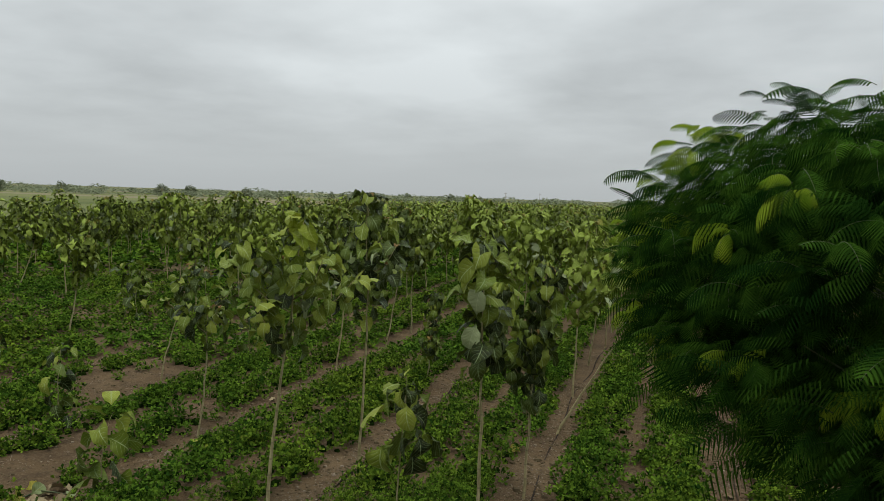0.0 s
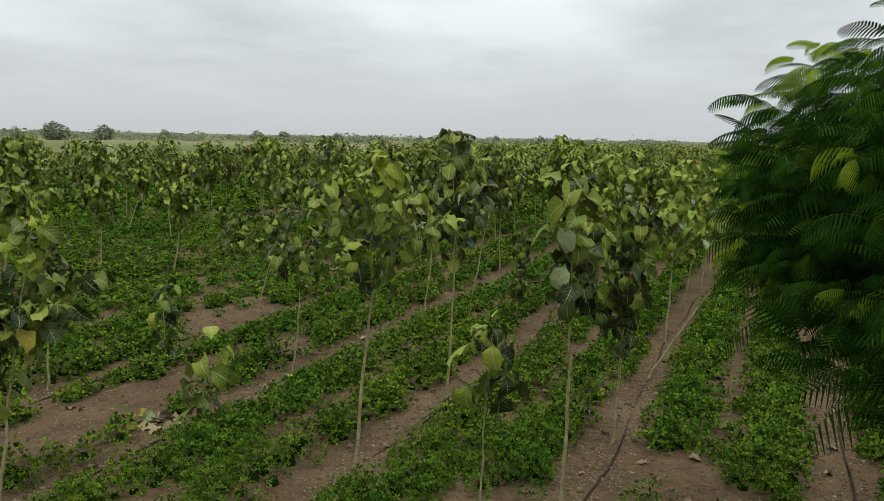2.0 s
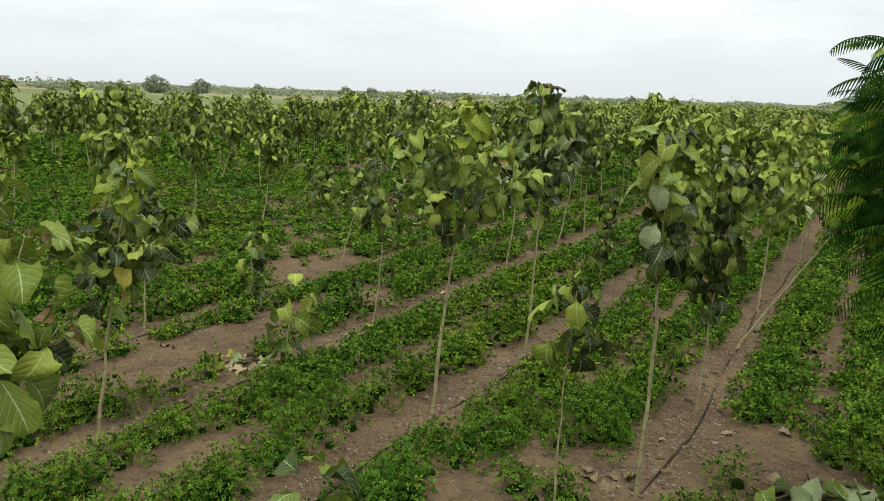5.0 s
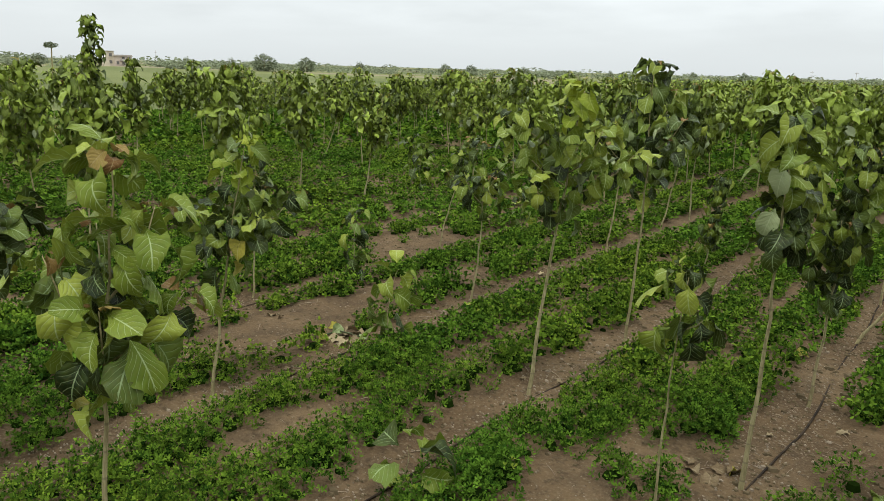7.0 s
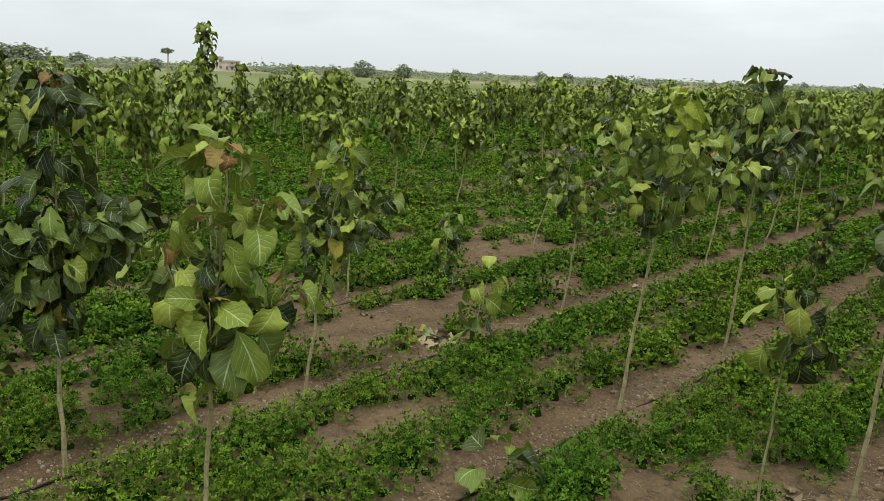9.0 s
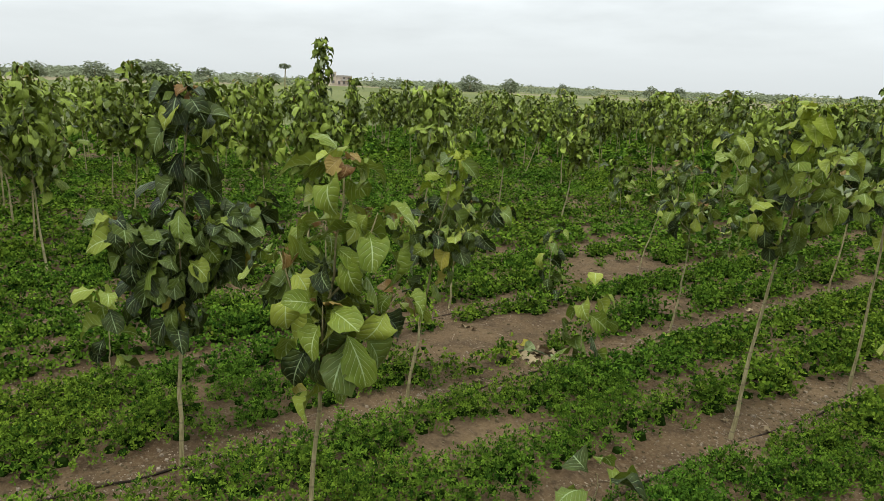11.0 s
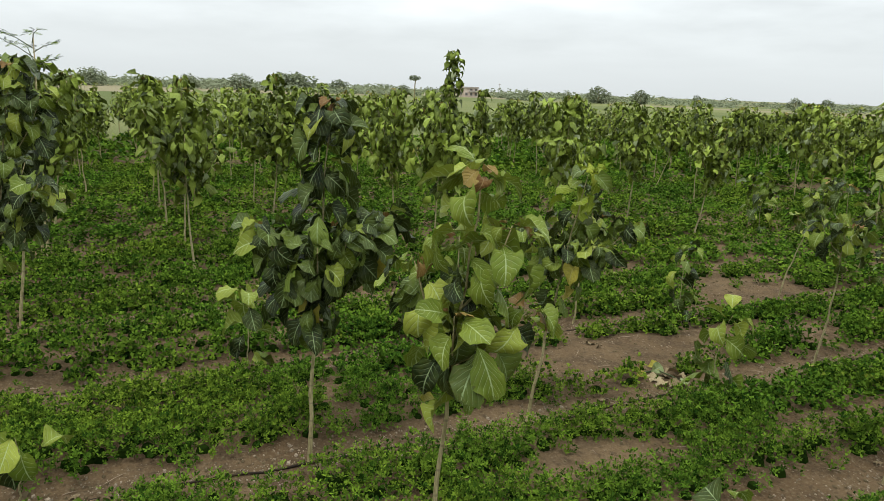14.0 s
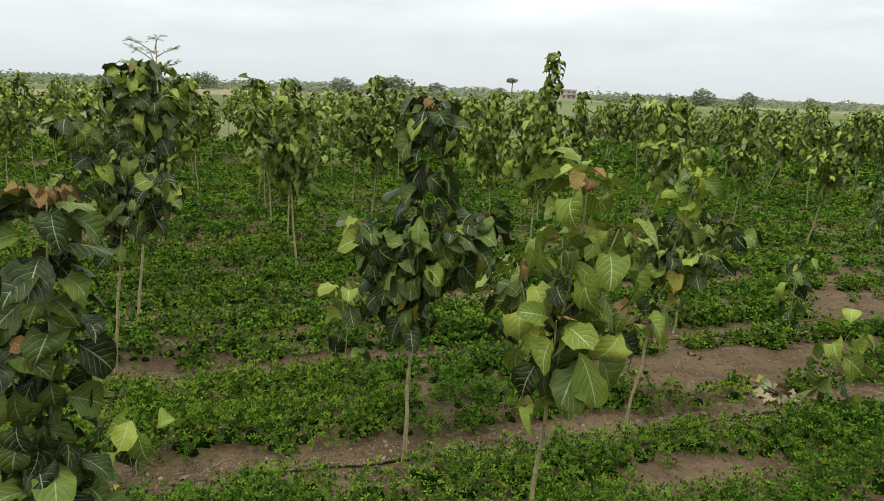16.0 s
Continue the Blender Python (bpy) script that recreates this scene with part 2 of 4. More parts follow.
def ground_material():
    """Bare brown soil with pale grit near; green undergrowth and field parcels farther out."""
    b = Mat("brown_soil")
    pos = b.n("ShaderNodeNewGeometry").outputs["Position"]
    big, mid, fine = b.noise(pos, 0.55, 4.0), b.noise(pos, 3.5, 5.0, 0.6), b.noise(pos, 38.0, 5.0, 0.65)
    soil = b.mix(b.ramp(big, 0.3, 0.7), (0.084, 0.054, 0.028), (0.142, 0.097, 0.052))
    soil = b.mix(b.math("MULTIPLY", b.ramp(mid, 0.42, 0.68), 0.55), soil, (0.060, 0.042, 0.026))
    soil = b.mix(b.math("MULTIPLY", b.ramp(fine, 0.48, 0.72), 0.55), soil, (0.20, 0.155, 0.10))
    vor = b.n("ShaderNodeTexVoronoi", {"Vector": pos, "Scale": 26.0, "Randomness": 1.0}).outputs
    clod = b.noise(pos, 13.0, 4.0, 0.7)
    soil = b.mix(b.math("MULTIPLY", b.ramp(clod, 0.5, 0.66), 0.6), soil, (0.050, 0.035, 0.020))
    grit = b.math("MULTIPLY", b.ramp(vor["Distance"], 0.22, 0.12), b.ramp(b.noise(pos, 2.6, 3.0), 0.48, 0.62))
    soil = b.mix(b.math("MULTIPLY", grit, 0.75), soil, (0.32, 0.27, 0.20))
    xyz = b.n("ShaderNodeSeparateXYZ", {0: pos}).outputs
    far = b.ramp(b.n("ShaderNodeVectorMath", {0: pos}, operation="LENGTH").outputs["Value"], 22.0, 45.0)
    lane = b.math("ABSOLUTE", b.math("SUBTRACT", b.math("FRACT", b.math("DIVIDE", b.math("SUBTRACT", xyz[0], ROWS_X0), ROW_STEP)), 0.5))
    green = b.mix(b.noise(pos, 1.3, 5.0), (0.026, 0.055, 0.011), (0.062, 0.092, 0.024))
    near_green = b.math("MULTIPLY", far, b.ramp(b.math("ADD", lane, b.math("MULTIPLY", mid, 0.1)), 0.46, 0.40))
    col = b.mix(near_green, soil, green)
    # parcels of far fields
    cell = b.n("ShaderNodeTexVoronoi", {"Vector": b.n("ShaderNodeMapping", {"Vector": pos, "Rotation": (0, 0, 0.5), "Scale": (0.9, 2.2, 1.0)}).outputs[0], "Scale": 0.012}).outputs["Color"]
    pick = b.n("ShaderNodeSeparateXYZ", {0: cell}).outputs
    crop = b.mix(pick[0], (0.090, 0.108, 0.036), (0.175, 0.182, 0.070))
    crop = b.mix(b.ramp(pick[1], 0.66, 0.69), crop, (0.240, 0.200, 0.125))
    crop = b.mix(b.math("MULTIPLY", b.noise(pos, 0.12, 5.0), 0.45), crop, (0.07, 0.095, 0.035))
    edge = b.math("MAXIMUM", b.ramp(xyz[0], -35.0, -37.0), b.ramp(xyz[1], 118.0, 124.0))
    col = b.mix(edge, col, crop)
    h = b.math("ADD", b.math("ADD", b.math("MULTIPLY", mid, 0.6), b.math("MULTIPLY", clod, 0.5)), b.math("ADD", b.math("MULTIPLY", fine, 0.35), b.math("MULTIPLY", grit, 0.3)))
    return b.done(col, b.ramp(mid, 0.2, 0.8, 0.78, 0.95), b.bump(h, 1.0, 0.05), 0.06)


M_GROUND = ground_material()


# ---- mesh helpers ----
def mesh_from(name, verts, quads, mats, uv=None, mat_index=None, smooth=True):
    """One mesh from arrays: verts n x 3, faces m x 4 (or m x 3), uv one pair for each vertex."""
    verts, quads = np.asarray(verts, np.float32), np.asarray(quads, np.int32)
    k = quads.shape[1]
    me = bpy.data.meshes.new(name)
    me.vertices.add(len(verts))
    me.vertices.foreach_set("co", verts.ravel())
    me.loops.add(quads.size)
    me.loops.foreach_set("vertex_index", quads.ravel())
    me.polygons.add(len(quads))
    me.polygons.foreach_set("loop_start", np.arange(0, quads.size, k, dtype=np.int32))
    me.polygons.foreach_set("loop_total", np.full(len(quads), k, dtype=np.int32))
    me.polygons.foreach_set("use_smooth", np.full(len(quads), smooth))
    for m in mats:
        me.materials.append(m)
    if mat_index is not None:
        me.polygons.foreach_set("material_index", np.asarray(mat_index, np.int32))
    if uv is not None:
        layer = me.uv_layers.new(name="UVMap")
        layer.data.foreach_set("uv", np.asarray(uv, np.float32)[quads.ravel()].ravel())
    me.update(calc_edges=True)
    me.validate()
    return me


def part_of(name, me, parent, label="", m=None):
    ob = new(name, me)
    ob.parent = parent
    if m is not None:
        ob.matrix_basis = m
    if label:
        tagged(ob, label)
    return ob


def tube(points, radii, sides=8, closed_end=True):
    """Verts and quads of a round tube along points."""
    pts = [Vector(p) for p in points]
    V, F = [], []
    side = Vector((1, 0, 0))
    for i, p in enumerate(pts):
        d = (pts[min(i + 1, len(pts) - 1)] - pts[max(i - 1, 0)]).normalized()
        side = side - d * side.dot(d)
        if side.length < 1e-4:
            side = d.orthogonal()
        side.normalize()
        other = d.cross(side)
        for k in range(sides):
            a = 2 * math.pi * k / sides
            V.append(tuple(p + (side * math.cos(a) + other * math.sin(a)) * radii[i]))
    n = len(pts)
    for i in range(n - 1):
        for k in range(sides):
            a, b = i * sides + k, i * sides + (k + 1) % sides
            F.append((a, b, b + sides, a + sides))
    if closed_end:
        V.append(tuple(pts[-1]))
        top = len(V) - 1
        for k in range(0, sides, 2):
            F.append(((n - 1) * sides + k, (n - 1) * sides + (k + 1) % sides, (n - 1) * sides + (k + 2) % sides, top))
    return V, F


def joined(pieces):
    """Joins (verts, quads) pairs."""
    V, F, off = [], [], 0
    for v, f in pieces:
        V.append(np.asarray(v, float).reshape(-1, 3))
        F.append(np.asarray(f, int).reshape(-1, 4) + off)
        off += len(V[-1])
    return np.concatenate(V), np.concatenate(F)


def mat_array(ms):
    return np.array([[list(r) for r in m] for m in ms], float)


def scattered(V, F, uv, ms):
    """A piece repeated at every pose of ms, as one set of arrays."""
    V, F, ms = np.asarray(V, float), np.asarray(F, int), np.asarray(ms, float)
    W = np.einsum("kij,nj->kni", ms[:, :3, :3], V) + ms[:, None, :3, 3]
    G = F[None] + (np.arange(len(ms)) * len(V))[:, None, None]
    U = np.tile(np.asarray(uv, float), (len(ms), 1)) if uv is not None else None
    return W.reshape(-1, 3), G.reshape(-1, 4), U


# ---- ground ----
def ripple(x, y, s, k=0.0):
    """Cheap smooth noise in -1..1 from crossing waves."""
    return (np.sin(x * s + 1.7 * np.sin(y * s * 0.83 + k) + k) + np.sin(y * s * 1.13 + 1.9 * np.sin(x * s * 0.71 - k) + 2.3 * k) + 0.5 * np.sin((x + y) * s * 2.1 + 3.1 * k) + 0.5 * np.sin((x - 0.6 * y) * s * 2.9 + k)) / 3.0


# bare patches in the beds: centre, half width, half length
BARE = [(-5.85, 4.6, 0.50, 1.6), (-5.95, 6.1, 0.28, 0.9), (-7.1, 7.9, 0.42, 0.9), (-5.6, 7.4, 0.26, 0.5), (-4.08, 3.2, 0.25, 0.8), (-3.95, 5.5, 0.20, 0.65), (-3.2, 4.6, 0.22, 1.5), (-2.2, 4.05, 0.30, 0.4),
        (-0.7, 5.95, 0.55, 0.45), (-7.2, 8.6, 0.4, 0.6), (-1.55, 4.65, 0.6, 0.38), (-1.15, 5.3, 0.4, 0.7), (-1.9, 3.6, 0.5, 0.6), (-5.25, 4.82, 0.26, 0.22), (-0.25, 5.35, 0.35, 0.3), (-0.55, 5.55, 0.80, 0.72), (-1.2, 6.1, 0.4, 0.6)]
# patches that stay green inside them
GREEN = [(-5.15, 4.28, 0.20, 0.24), (-5.2, 3.58, 0.18, 0.28), (-4.62, 4.2, 0.15, 2.4), (-4.45, 2.9, 0.13, 0.6), (-3.68, 4.0, 0.28, 1.1), (-4.2, 4.35, 0.2, 0.5), (-3.6, 5.1, 0.14, 0.5), (-4.15, 2.4, 0.25, 0.3),
         (-2.8, 4.1, 0.16, 1.4), (-2.55, 5.6, 0.35, 0.9), (-2.3, 4.55, 0.2, 0.2), (-1.65, 4.4, 0.1, 0.12), (-2.1, 5.4, 0.4, 0.35), (-1.62, 5.13, 0.13, 0.15), (-0.15, 6.05, 0.13, 0.14), (-0.72, 5.22, 0.10, 0.12)]


def weed_cover(x, y):
    """0 on bare soil, 1 in full growth."""
    x, y = np.asarray(x, float), np.asarray(y, float)
    k = (x - ROWS_X0) / ROW_STEP
    d = np.abs(k - np.round(k)) * ROW_STEP
    dist = np.hypot(x, y)
    near = np.clip((8.0 - dist) / 2.5, 0, 1)
    wob = (0.04 + 0.05 * near) * ripple(x, y, 1.1, 0.6) + (0.03 + 0.04 * near) * ripple(x, y, 3.3, 2.0)
    half = np.where(x < -6.0, 0.18, 0.22) + 0.02 * np.clip((dist - 8) / 5, 0, 1)
    c = np.clip((d - half - wob) / 0.07, 0, 1)
    # a furrow down the middle of most beds
    furrow = np.abs(d - ROW_STEP / 2 + 0.04 * ripple(x, y, 0.9, 4.0))
    cut = np.clip((furrow - 0.085 + 0.02 * near - 0.03 * np.clip((dist - 8) / 5, 0, 1)) / 0.05, 0.0, 1)
    c = c * np.where(ripple(x, y, 0.5, 1.4) > -0.6 + 0.85 * near, cut, 1)
    gap = ripple(x, y, 2.3, 5.0) + 0.6 * ripple(x, y, 5.1, 1.0)
    c = c * np.clip((1.70 - 0.78 * near - gap) / 0.2, 0, 1)
    for bx, by, rx, ry in BARE:
        q = np.hypot((x - bx) / rx, (y - by) / ry) + 0.22 * ripple(x, y, 4.0, bx)
        c = c * np.clip((q - 0.9) / 0.15, 0, 1)
    for bx, by, rx, ry in GREEN:
        q = np.hypot((x - bx) / rx, (y - by) / ry) + 0.2 * ripple(x, y, 5.0, by)
        c = np.maximum(c, np.clip((1.0 - q) / 0.2, 0, 1))
    return c


def ground_z(x, y):
    x, y = np.asarray(x, float), np.asarray(y, float)
    near = np.clip((40 - np.hypot(x, y)) / 15, 0, 1)
    k = (x - ROWS_X0) / ROW_STEP
    d = np.abs(k - np.round(k)) * ROW_STEP
    bed = np.clip(d / 0.6, 0, 1)
    lump = 0.018 * ripple(x, y, 2.7, 0.3) + 0.010 * ripple(x, y, 9.0, 1.2) + 0.005 * ripple(x, y, 24.0, 2.2)
    return near * (0.04 * bed * bed + lump)


def axis_steps(lo, hi, step, far_lo, far_hi):
    mid = np.arange(lo, hi + step / 2, step)
    left, right, s = [lo], [hi], step
    while left[-1] > far_lo or right[-1] < far_hi:
        s *= 1.22
        if left[-1] > far_lo:
            left.append(left[-1] - s)
        if right[-1] < far_hi:
            right.append(right[-1] + s)
    return np.concatenate([np.array(left[:0:-1]), mid, np.array(right[1:])])


def build_ground():
    xs, ys = axis_steps(-10.0, 2.0, 0.095, -2600, 2600), axis_steps(-2.5, 11.0, 0.095, -2600, 2600)
    X, Y = np.meshgrid(xs, ys)
    V = np.stack([X, Y, ground_z(X, Y)], -1).reshape(-1, 3)
    n, m = len(xs), len(ys)
    i = (np.arange(m - 1)[:, None] * n + np.arange(n - 1)[None]).ravel()
    ob = new("ground", mesh_from("ground", V, np.stack([i, i + 1, i + n + 1, i + n], 1), [M_GROUND]))
    return tagged(ob, "bare brown soil with pale grit and far fields", "ground", kind="structure")


build_ground()


# ---- low green growth between the tree rows ----
rng = np.random.default_rng(7)
VIEW_LO, VIEW_HI = -20.0, 108.0


def weed_field(name, r0, r1, plants, tufts, leaflets, leaf, spread, tall, broad):
    """Low leafy plants on the beds at distances r0 to r1; plants to the square metre, star-shaped tufts of leaflets to the plant."""
    area = math.radians(VIEW_HI - VIEW_LO) / 2 * (r1 * r1 - r0 * r0)
    n = int(area * plants)
    r, a = np.sqrt(rng.uniform(r0 * r0, r1 * r1, n)), np.radians(rng.uniform(VIEW_LO, VIEW_HI, n))
    x, y = -r * np.sin(a), r * np.cos(a)
    c = weed_cover(x, y)
    k = (x - ROWS_X0) / ROW_STEP
    d = np.abs(k - np.round(k)) * ROW_STEP
    crest = np.minimum(d - 0.16, np.abs(d - ROW_STEP / 2) - 0.04) + 0.05 * ripple(x, y, 1.3, 2.0)
    keep = (rng.random(n) < c ** 1.2) & (x > -36) & (x < 18) & (y > -24) & (crest > (0.13 if r0 >= 12 else 0.05 if r0 > 6 else -1))
    x, y, c, d = x[keep], y[keep], c[keep], d[keep]
    ridge = np.clip(np.minimum(d - 0.16, np.abs(d - ROW_STEP / 2) - 0.04) / 0.24, 0, 1) ** 0.8
    low = 0.50 if r0 < 6 else 0.22
    size = rng.uniform(0.72, 1.25, len(x)) * (0.6 + 0.4 * c) * (1 + 0.22 * ripple(x, y, 1.7, 3.0))
    high = size * (low + (1.16 - low) * ridge)
    n = len(x)
    # tufts over the outside of a low dome round each plant's middle
    u, th = np.sqrt(rng.random((n, tufts))), rng.uniform(0, 2 * np.pi, (n, tufts))
    steep = 1.5 * u
    shell = rng.uniform(0.82, 1.06, (n, tufts)) * (1 + 0.14 * np.sin(3 * th + x[:, None] * 9) + 0.10 * np.sin(7 * th + y[:, None] * 11))
    px = x[:, None] + spread * size[:, None] * shell * np.sin(steep) * np.cos(th)
    py = y[:, None] + spread * size[:, None] * shell * np.sin(steep) * np.sin(th)
    pz = ground_z(x, y)[:, None] + tall * high[:, None] * shell * np.cos(steep) * rng.uniform(0.85, 1.05, (n, tufts)) + 0.01
    lean = 0.75 * u + rng.normal(0, 0.12, (n, tufts))
    axis = np.stack([np.sin(lean) * np.cos(th), np.sin(lean) * np.sin(th), np.cos(lean)], -1)
    e1 = np.stack([np.cos(lean) * np.cos(th), np.cos(lean) * np.sin(th), -np.sin(lean)], -1)
    e2 = np.cross(axis, e1)
    p = np.stack([px, py, pz], -1)
    stack = [p]
    start = rng.uniform(0, 6.3, (n, tufts))
    for q in range(leaflets):
        phi = start + 2 * np.pi * q / leaflets + rng.normal(0, 0.22, (n, tufts))
        up = rng.normal(0.80 if r0 < 12 else 0.5, 0.28, (n, tufts))
        L = leaf * rng.uniform(0.7, 1.25, (n, tufts)) * (0.75 + 0.25 * size[:, None])
        flat = np.cos(phi)[..., None] * e1 + np.sin(phi)[..., None] * e2
        side = -np.sin(phi)[..., None] * e1 + np.cos(phi)[..., None] * e2
        out = np.cos(up)[..., None] * flat + np.sin(up)[..., None] * axis
        tip = p + L[..., None] * (0.92 * out - 0.10 * axis)
        mid, w = p + (0.62 * L)[..., None] * out, (broad * L)[..., None] * side
        stack += [tip + w, tip - w] if r0 >= 12 else [mid + w, tip, mid - w]
    V = np.stack(stack, 2).reshape(-1, 3)
    far = r0 >= 12
    per = 1 + (2 if far else 3) * leaflets
    star = np.array([(0, 1 + 2 * q, 2 + 2 * q) if far else (0, 1 + 3 * q, 2 + 3 * q, 3 + 3 * q) for q in range(leaflets)])
    F = (star[None] + (np.arange(n * tufts) * per)[:, None, None]).reshape(-1, star.shape[1])
    label = "low bushy green groundnut growth on the soil beds"
    if far:
        return tagged(new(name, mesh_from(name, V, F, [M_WEED], smooth=False)), label, "undergrowth", kind="stuff")
    # a low dome for each plant's inner stems and leaves, painted near-black as shade
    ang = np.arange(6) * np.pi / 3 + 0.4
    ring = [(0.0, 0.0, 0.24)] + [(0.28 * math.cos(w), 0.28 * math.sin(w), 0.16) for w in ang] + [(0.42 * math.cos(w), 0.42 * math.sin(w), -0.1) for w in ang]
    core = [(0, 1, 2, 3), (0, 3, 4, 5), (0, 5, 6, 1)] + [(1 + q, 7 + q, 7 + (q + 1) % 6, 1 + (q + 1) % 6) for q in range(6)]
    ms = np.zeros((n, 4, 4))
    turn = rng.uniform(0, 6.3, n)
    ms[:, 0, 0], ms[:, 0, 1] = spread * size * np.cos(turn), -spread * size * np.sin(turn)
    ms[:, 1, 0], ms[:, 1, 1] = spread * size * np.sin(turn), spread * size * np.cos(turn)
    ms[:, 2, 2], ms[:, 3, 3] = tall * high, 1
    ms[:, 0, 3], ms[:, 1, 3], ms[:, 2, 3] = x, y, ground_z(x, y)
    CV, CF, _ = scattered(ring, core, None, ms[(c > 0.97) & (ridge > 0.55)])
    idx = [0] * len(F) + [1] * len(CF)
    ob = new(name, mesh_from(name, np.concatenate([V, CV]), np.concatenate([F, CF + len(V)]), [M_WEED, M_WEED_CORE], None, idx, smooth=False))
    return tagged(ob, label, "undergrowth", kind="stuff")


weed_field("undergrowth", 2.0, 6.5, 74, 30, 4, 0.038, 0.118, 0.190, 0.19)
weed_field("undergrowth", 6.5, 12.0, 58, 19, 3, 0.054, 0.120, 0.185, 0.275)
weed_field("undergrowth", 12.0, 24.0, 38, 12, 3, 0.072, 0.13, 0.180, 0.36)
weed_field("undergrowth", 24.0, 48.0, 7.0, 6, 3, 0.20, 0.30, 0.20, 0.36)


# ---- teak leaves ----
def leaf_arrays(width, droop, fold, waves, phase, nu=4, nv=7, twist=0.0, ruffle=0.08):
    """A broad leaf of length 1 along +y with its upper side to +z."""
    V, uv = [], []
    ys, zs = [0.0], [0.0]
    for j in range(nv):
        a = -droop * ((j + 0.5) / nv) ** 1.2
        ys.append(ys[-1] + math.cos(a) / nv)
        zs.append(zs[-1] + math.sin(a) / nv)
    for j in range(nv + 1):
        v = j / nv
        t = max(0.0, (v - 0.10) / 0.90)
        w = width * 0.5 * max(0.20 if v > 0.5 else 0.02, math.sin(math.pi * t ** 1.12) ** 0.50)
        for i in range(nu + 1):
            u = 2 * i / nu - 1
            edge = abs(u) ** 1.6
            z = fold * abs(u) * w + ruffle * edge * math.sin(waves * 2 * math.pi * v + phase + (1.3 if u > 0 else 0)) + twist * u * v * w
            V.append((u * w * (1 - 0.12 * fold * fold), ys[j] - z * 0.12, zs[j] + z))
            uv.append((i / nu, v))
    F = [(j * (nu + 1) + i, j * (nu + 1) + i + 1, (j + 1) * (nu + 1) + i + 1, (j + 1) * (nu + 1) + i) for j in range(nv) for i in range(nu)]
    return V, F, uv


LEAF_SHAPES = [(0.72, 0.7, 0.25, 1.5, 0.0, 0.2), (0.74, 1.1, 0.45, 1.9, 1.0, -0.4), (0.66, 1.5, 0.70, 1.4, 2.0, 0.5), (0.70, 1.9, 0.35, 2.1, 3.0, -0.5), (0.64, 1.2, 1.00, 1.7, 4.0, 0.5), (0.70, 0.9, -0.45, 1.9, 5.0, 0.6), (0.66, 2.3, 0.60, 1.6, 0.7, -0.7), (0.68, 1.6, 0.90, 2.0, 2.6, -0.3)]
LEAF_MESH = {}
for age, mat in (("mature", M_MATURE), ("bright", M_BRIGHT), ("lime", M_LIME), ("pale", M_PALE), ("young", M_BRONZE), ("dry", M_DRY), ("yellow", M_YELLOW)):
    LEAF_MESH[age] = []
    for wd, dr, fo, wv, ph, tw in LEAF_SHAPES:
        k = 0.8 if age == "dry" else 1.0
        V, F, uv = leaf_arrays(wd, dr * k * 1.15, fo * k, wv * 1.4, ph, 4, 8, tw * k)
        LEAF_MESH[age].append(mesh_from("teak_leaf_" + age, V, F, [mat], uv))


def leaf_pose(p, azimuth, elevation, size, roll=0.0):
    """A leaf at p that points to the azimuth (from +x) and rises by the elevation, both in radians."""
    m = Matrix.Rotation(azimuth - math.pi / 2, 4, "Z") @ Matrix.Rotation(elevation, 4, "X") @ Matrix.Rotation(roll, 4, "Y")
    return Matrix.Translation(p) @ m @ Matrix.Scale(size, 4)


def stem_point(lean, H, q, bow):
    """A point at the height fraction q of a stem that leans by lean (x, y) at its top."""
    return Vector((lean[0] * q + bow[0] * math.sin(math.pi * q), lean[1] * q + bow[1] * math.sin(math.pi * q), H * q))


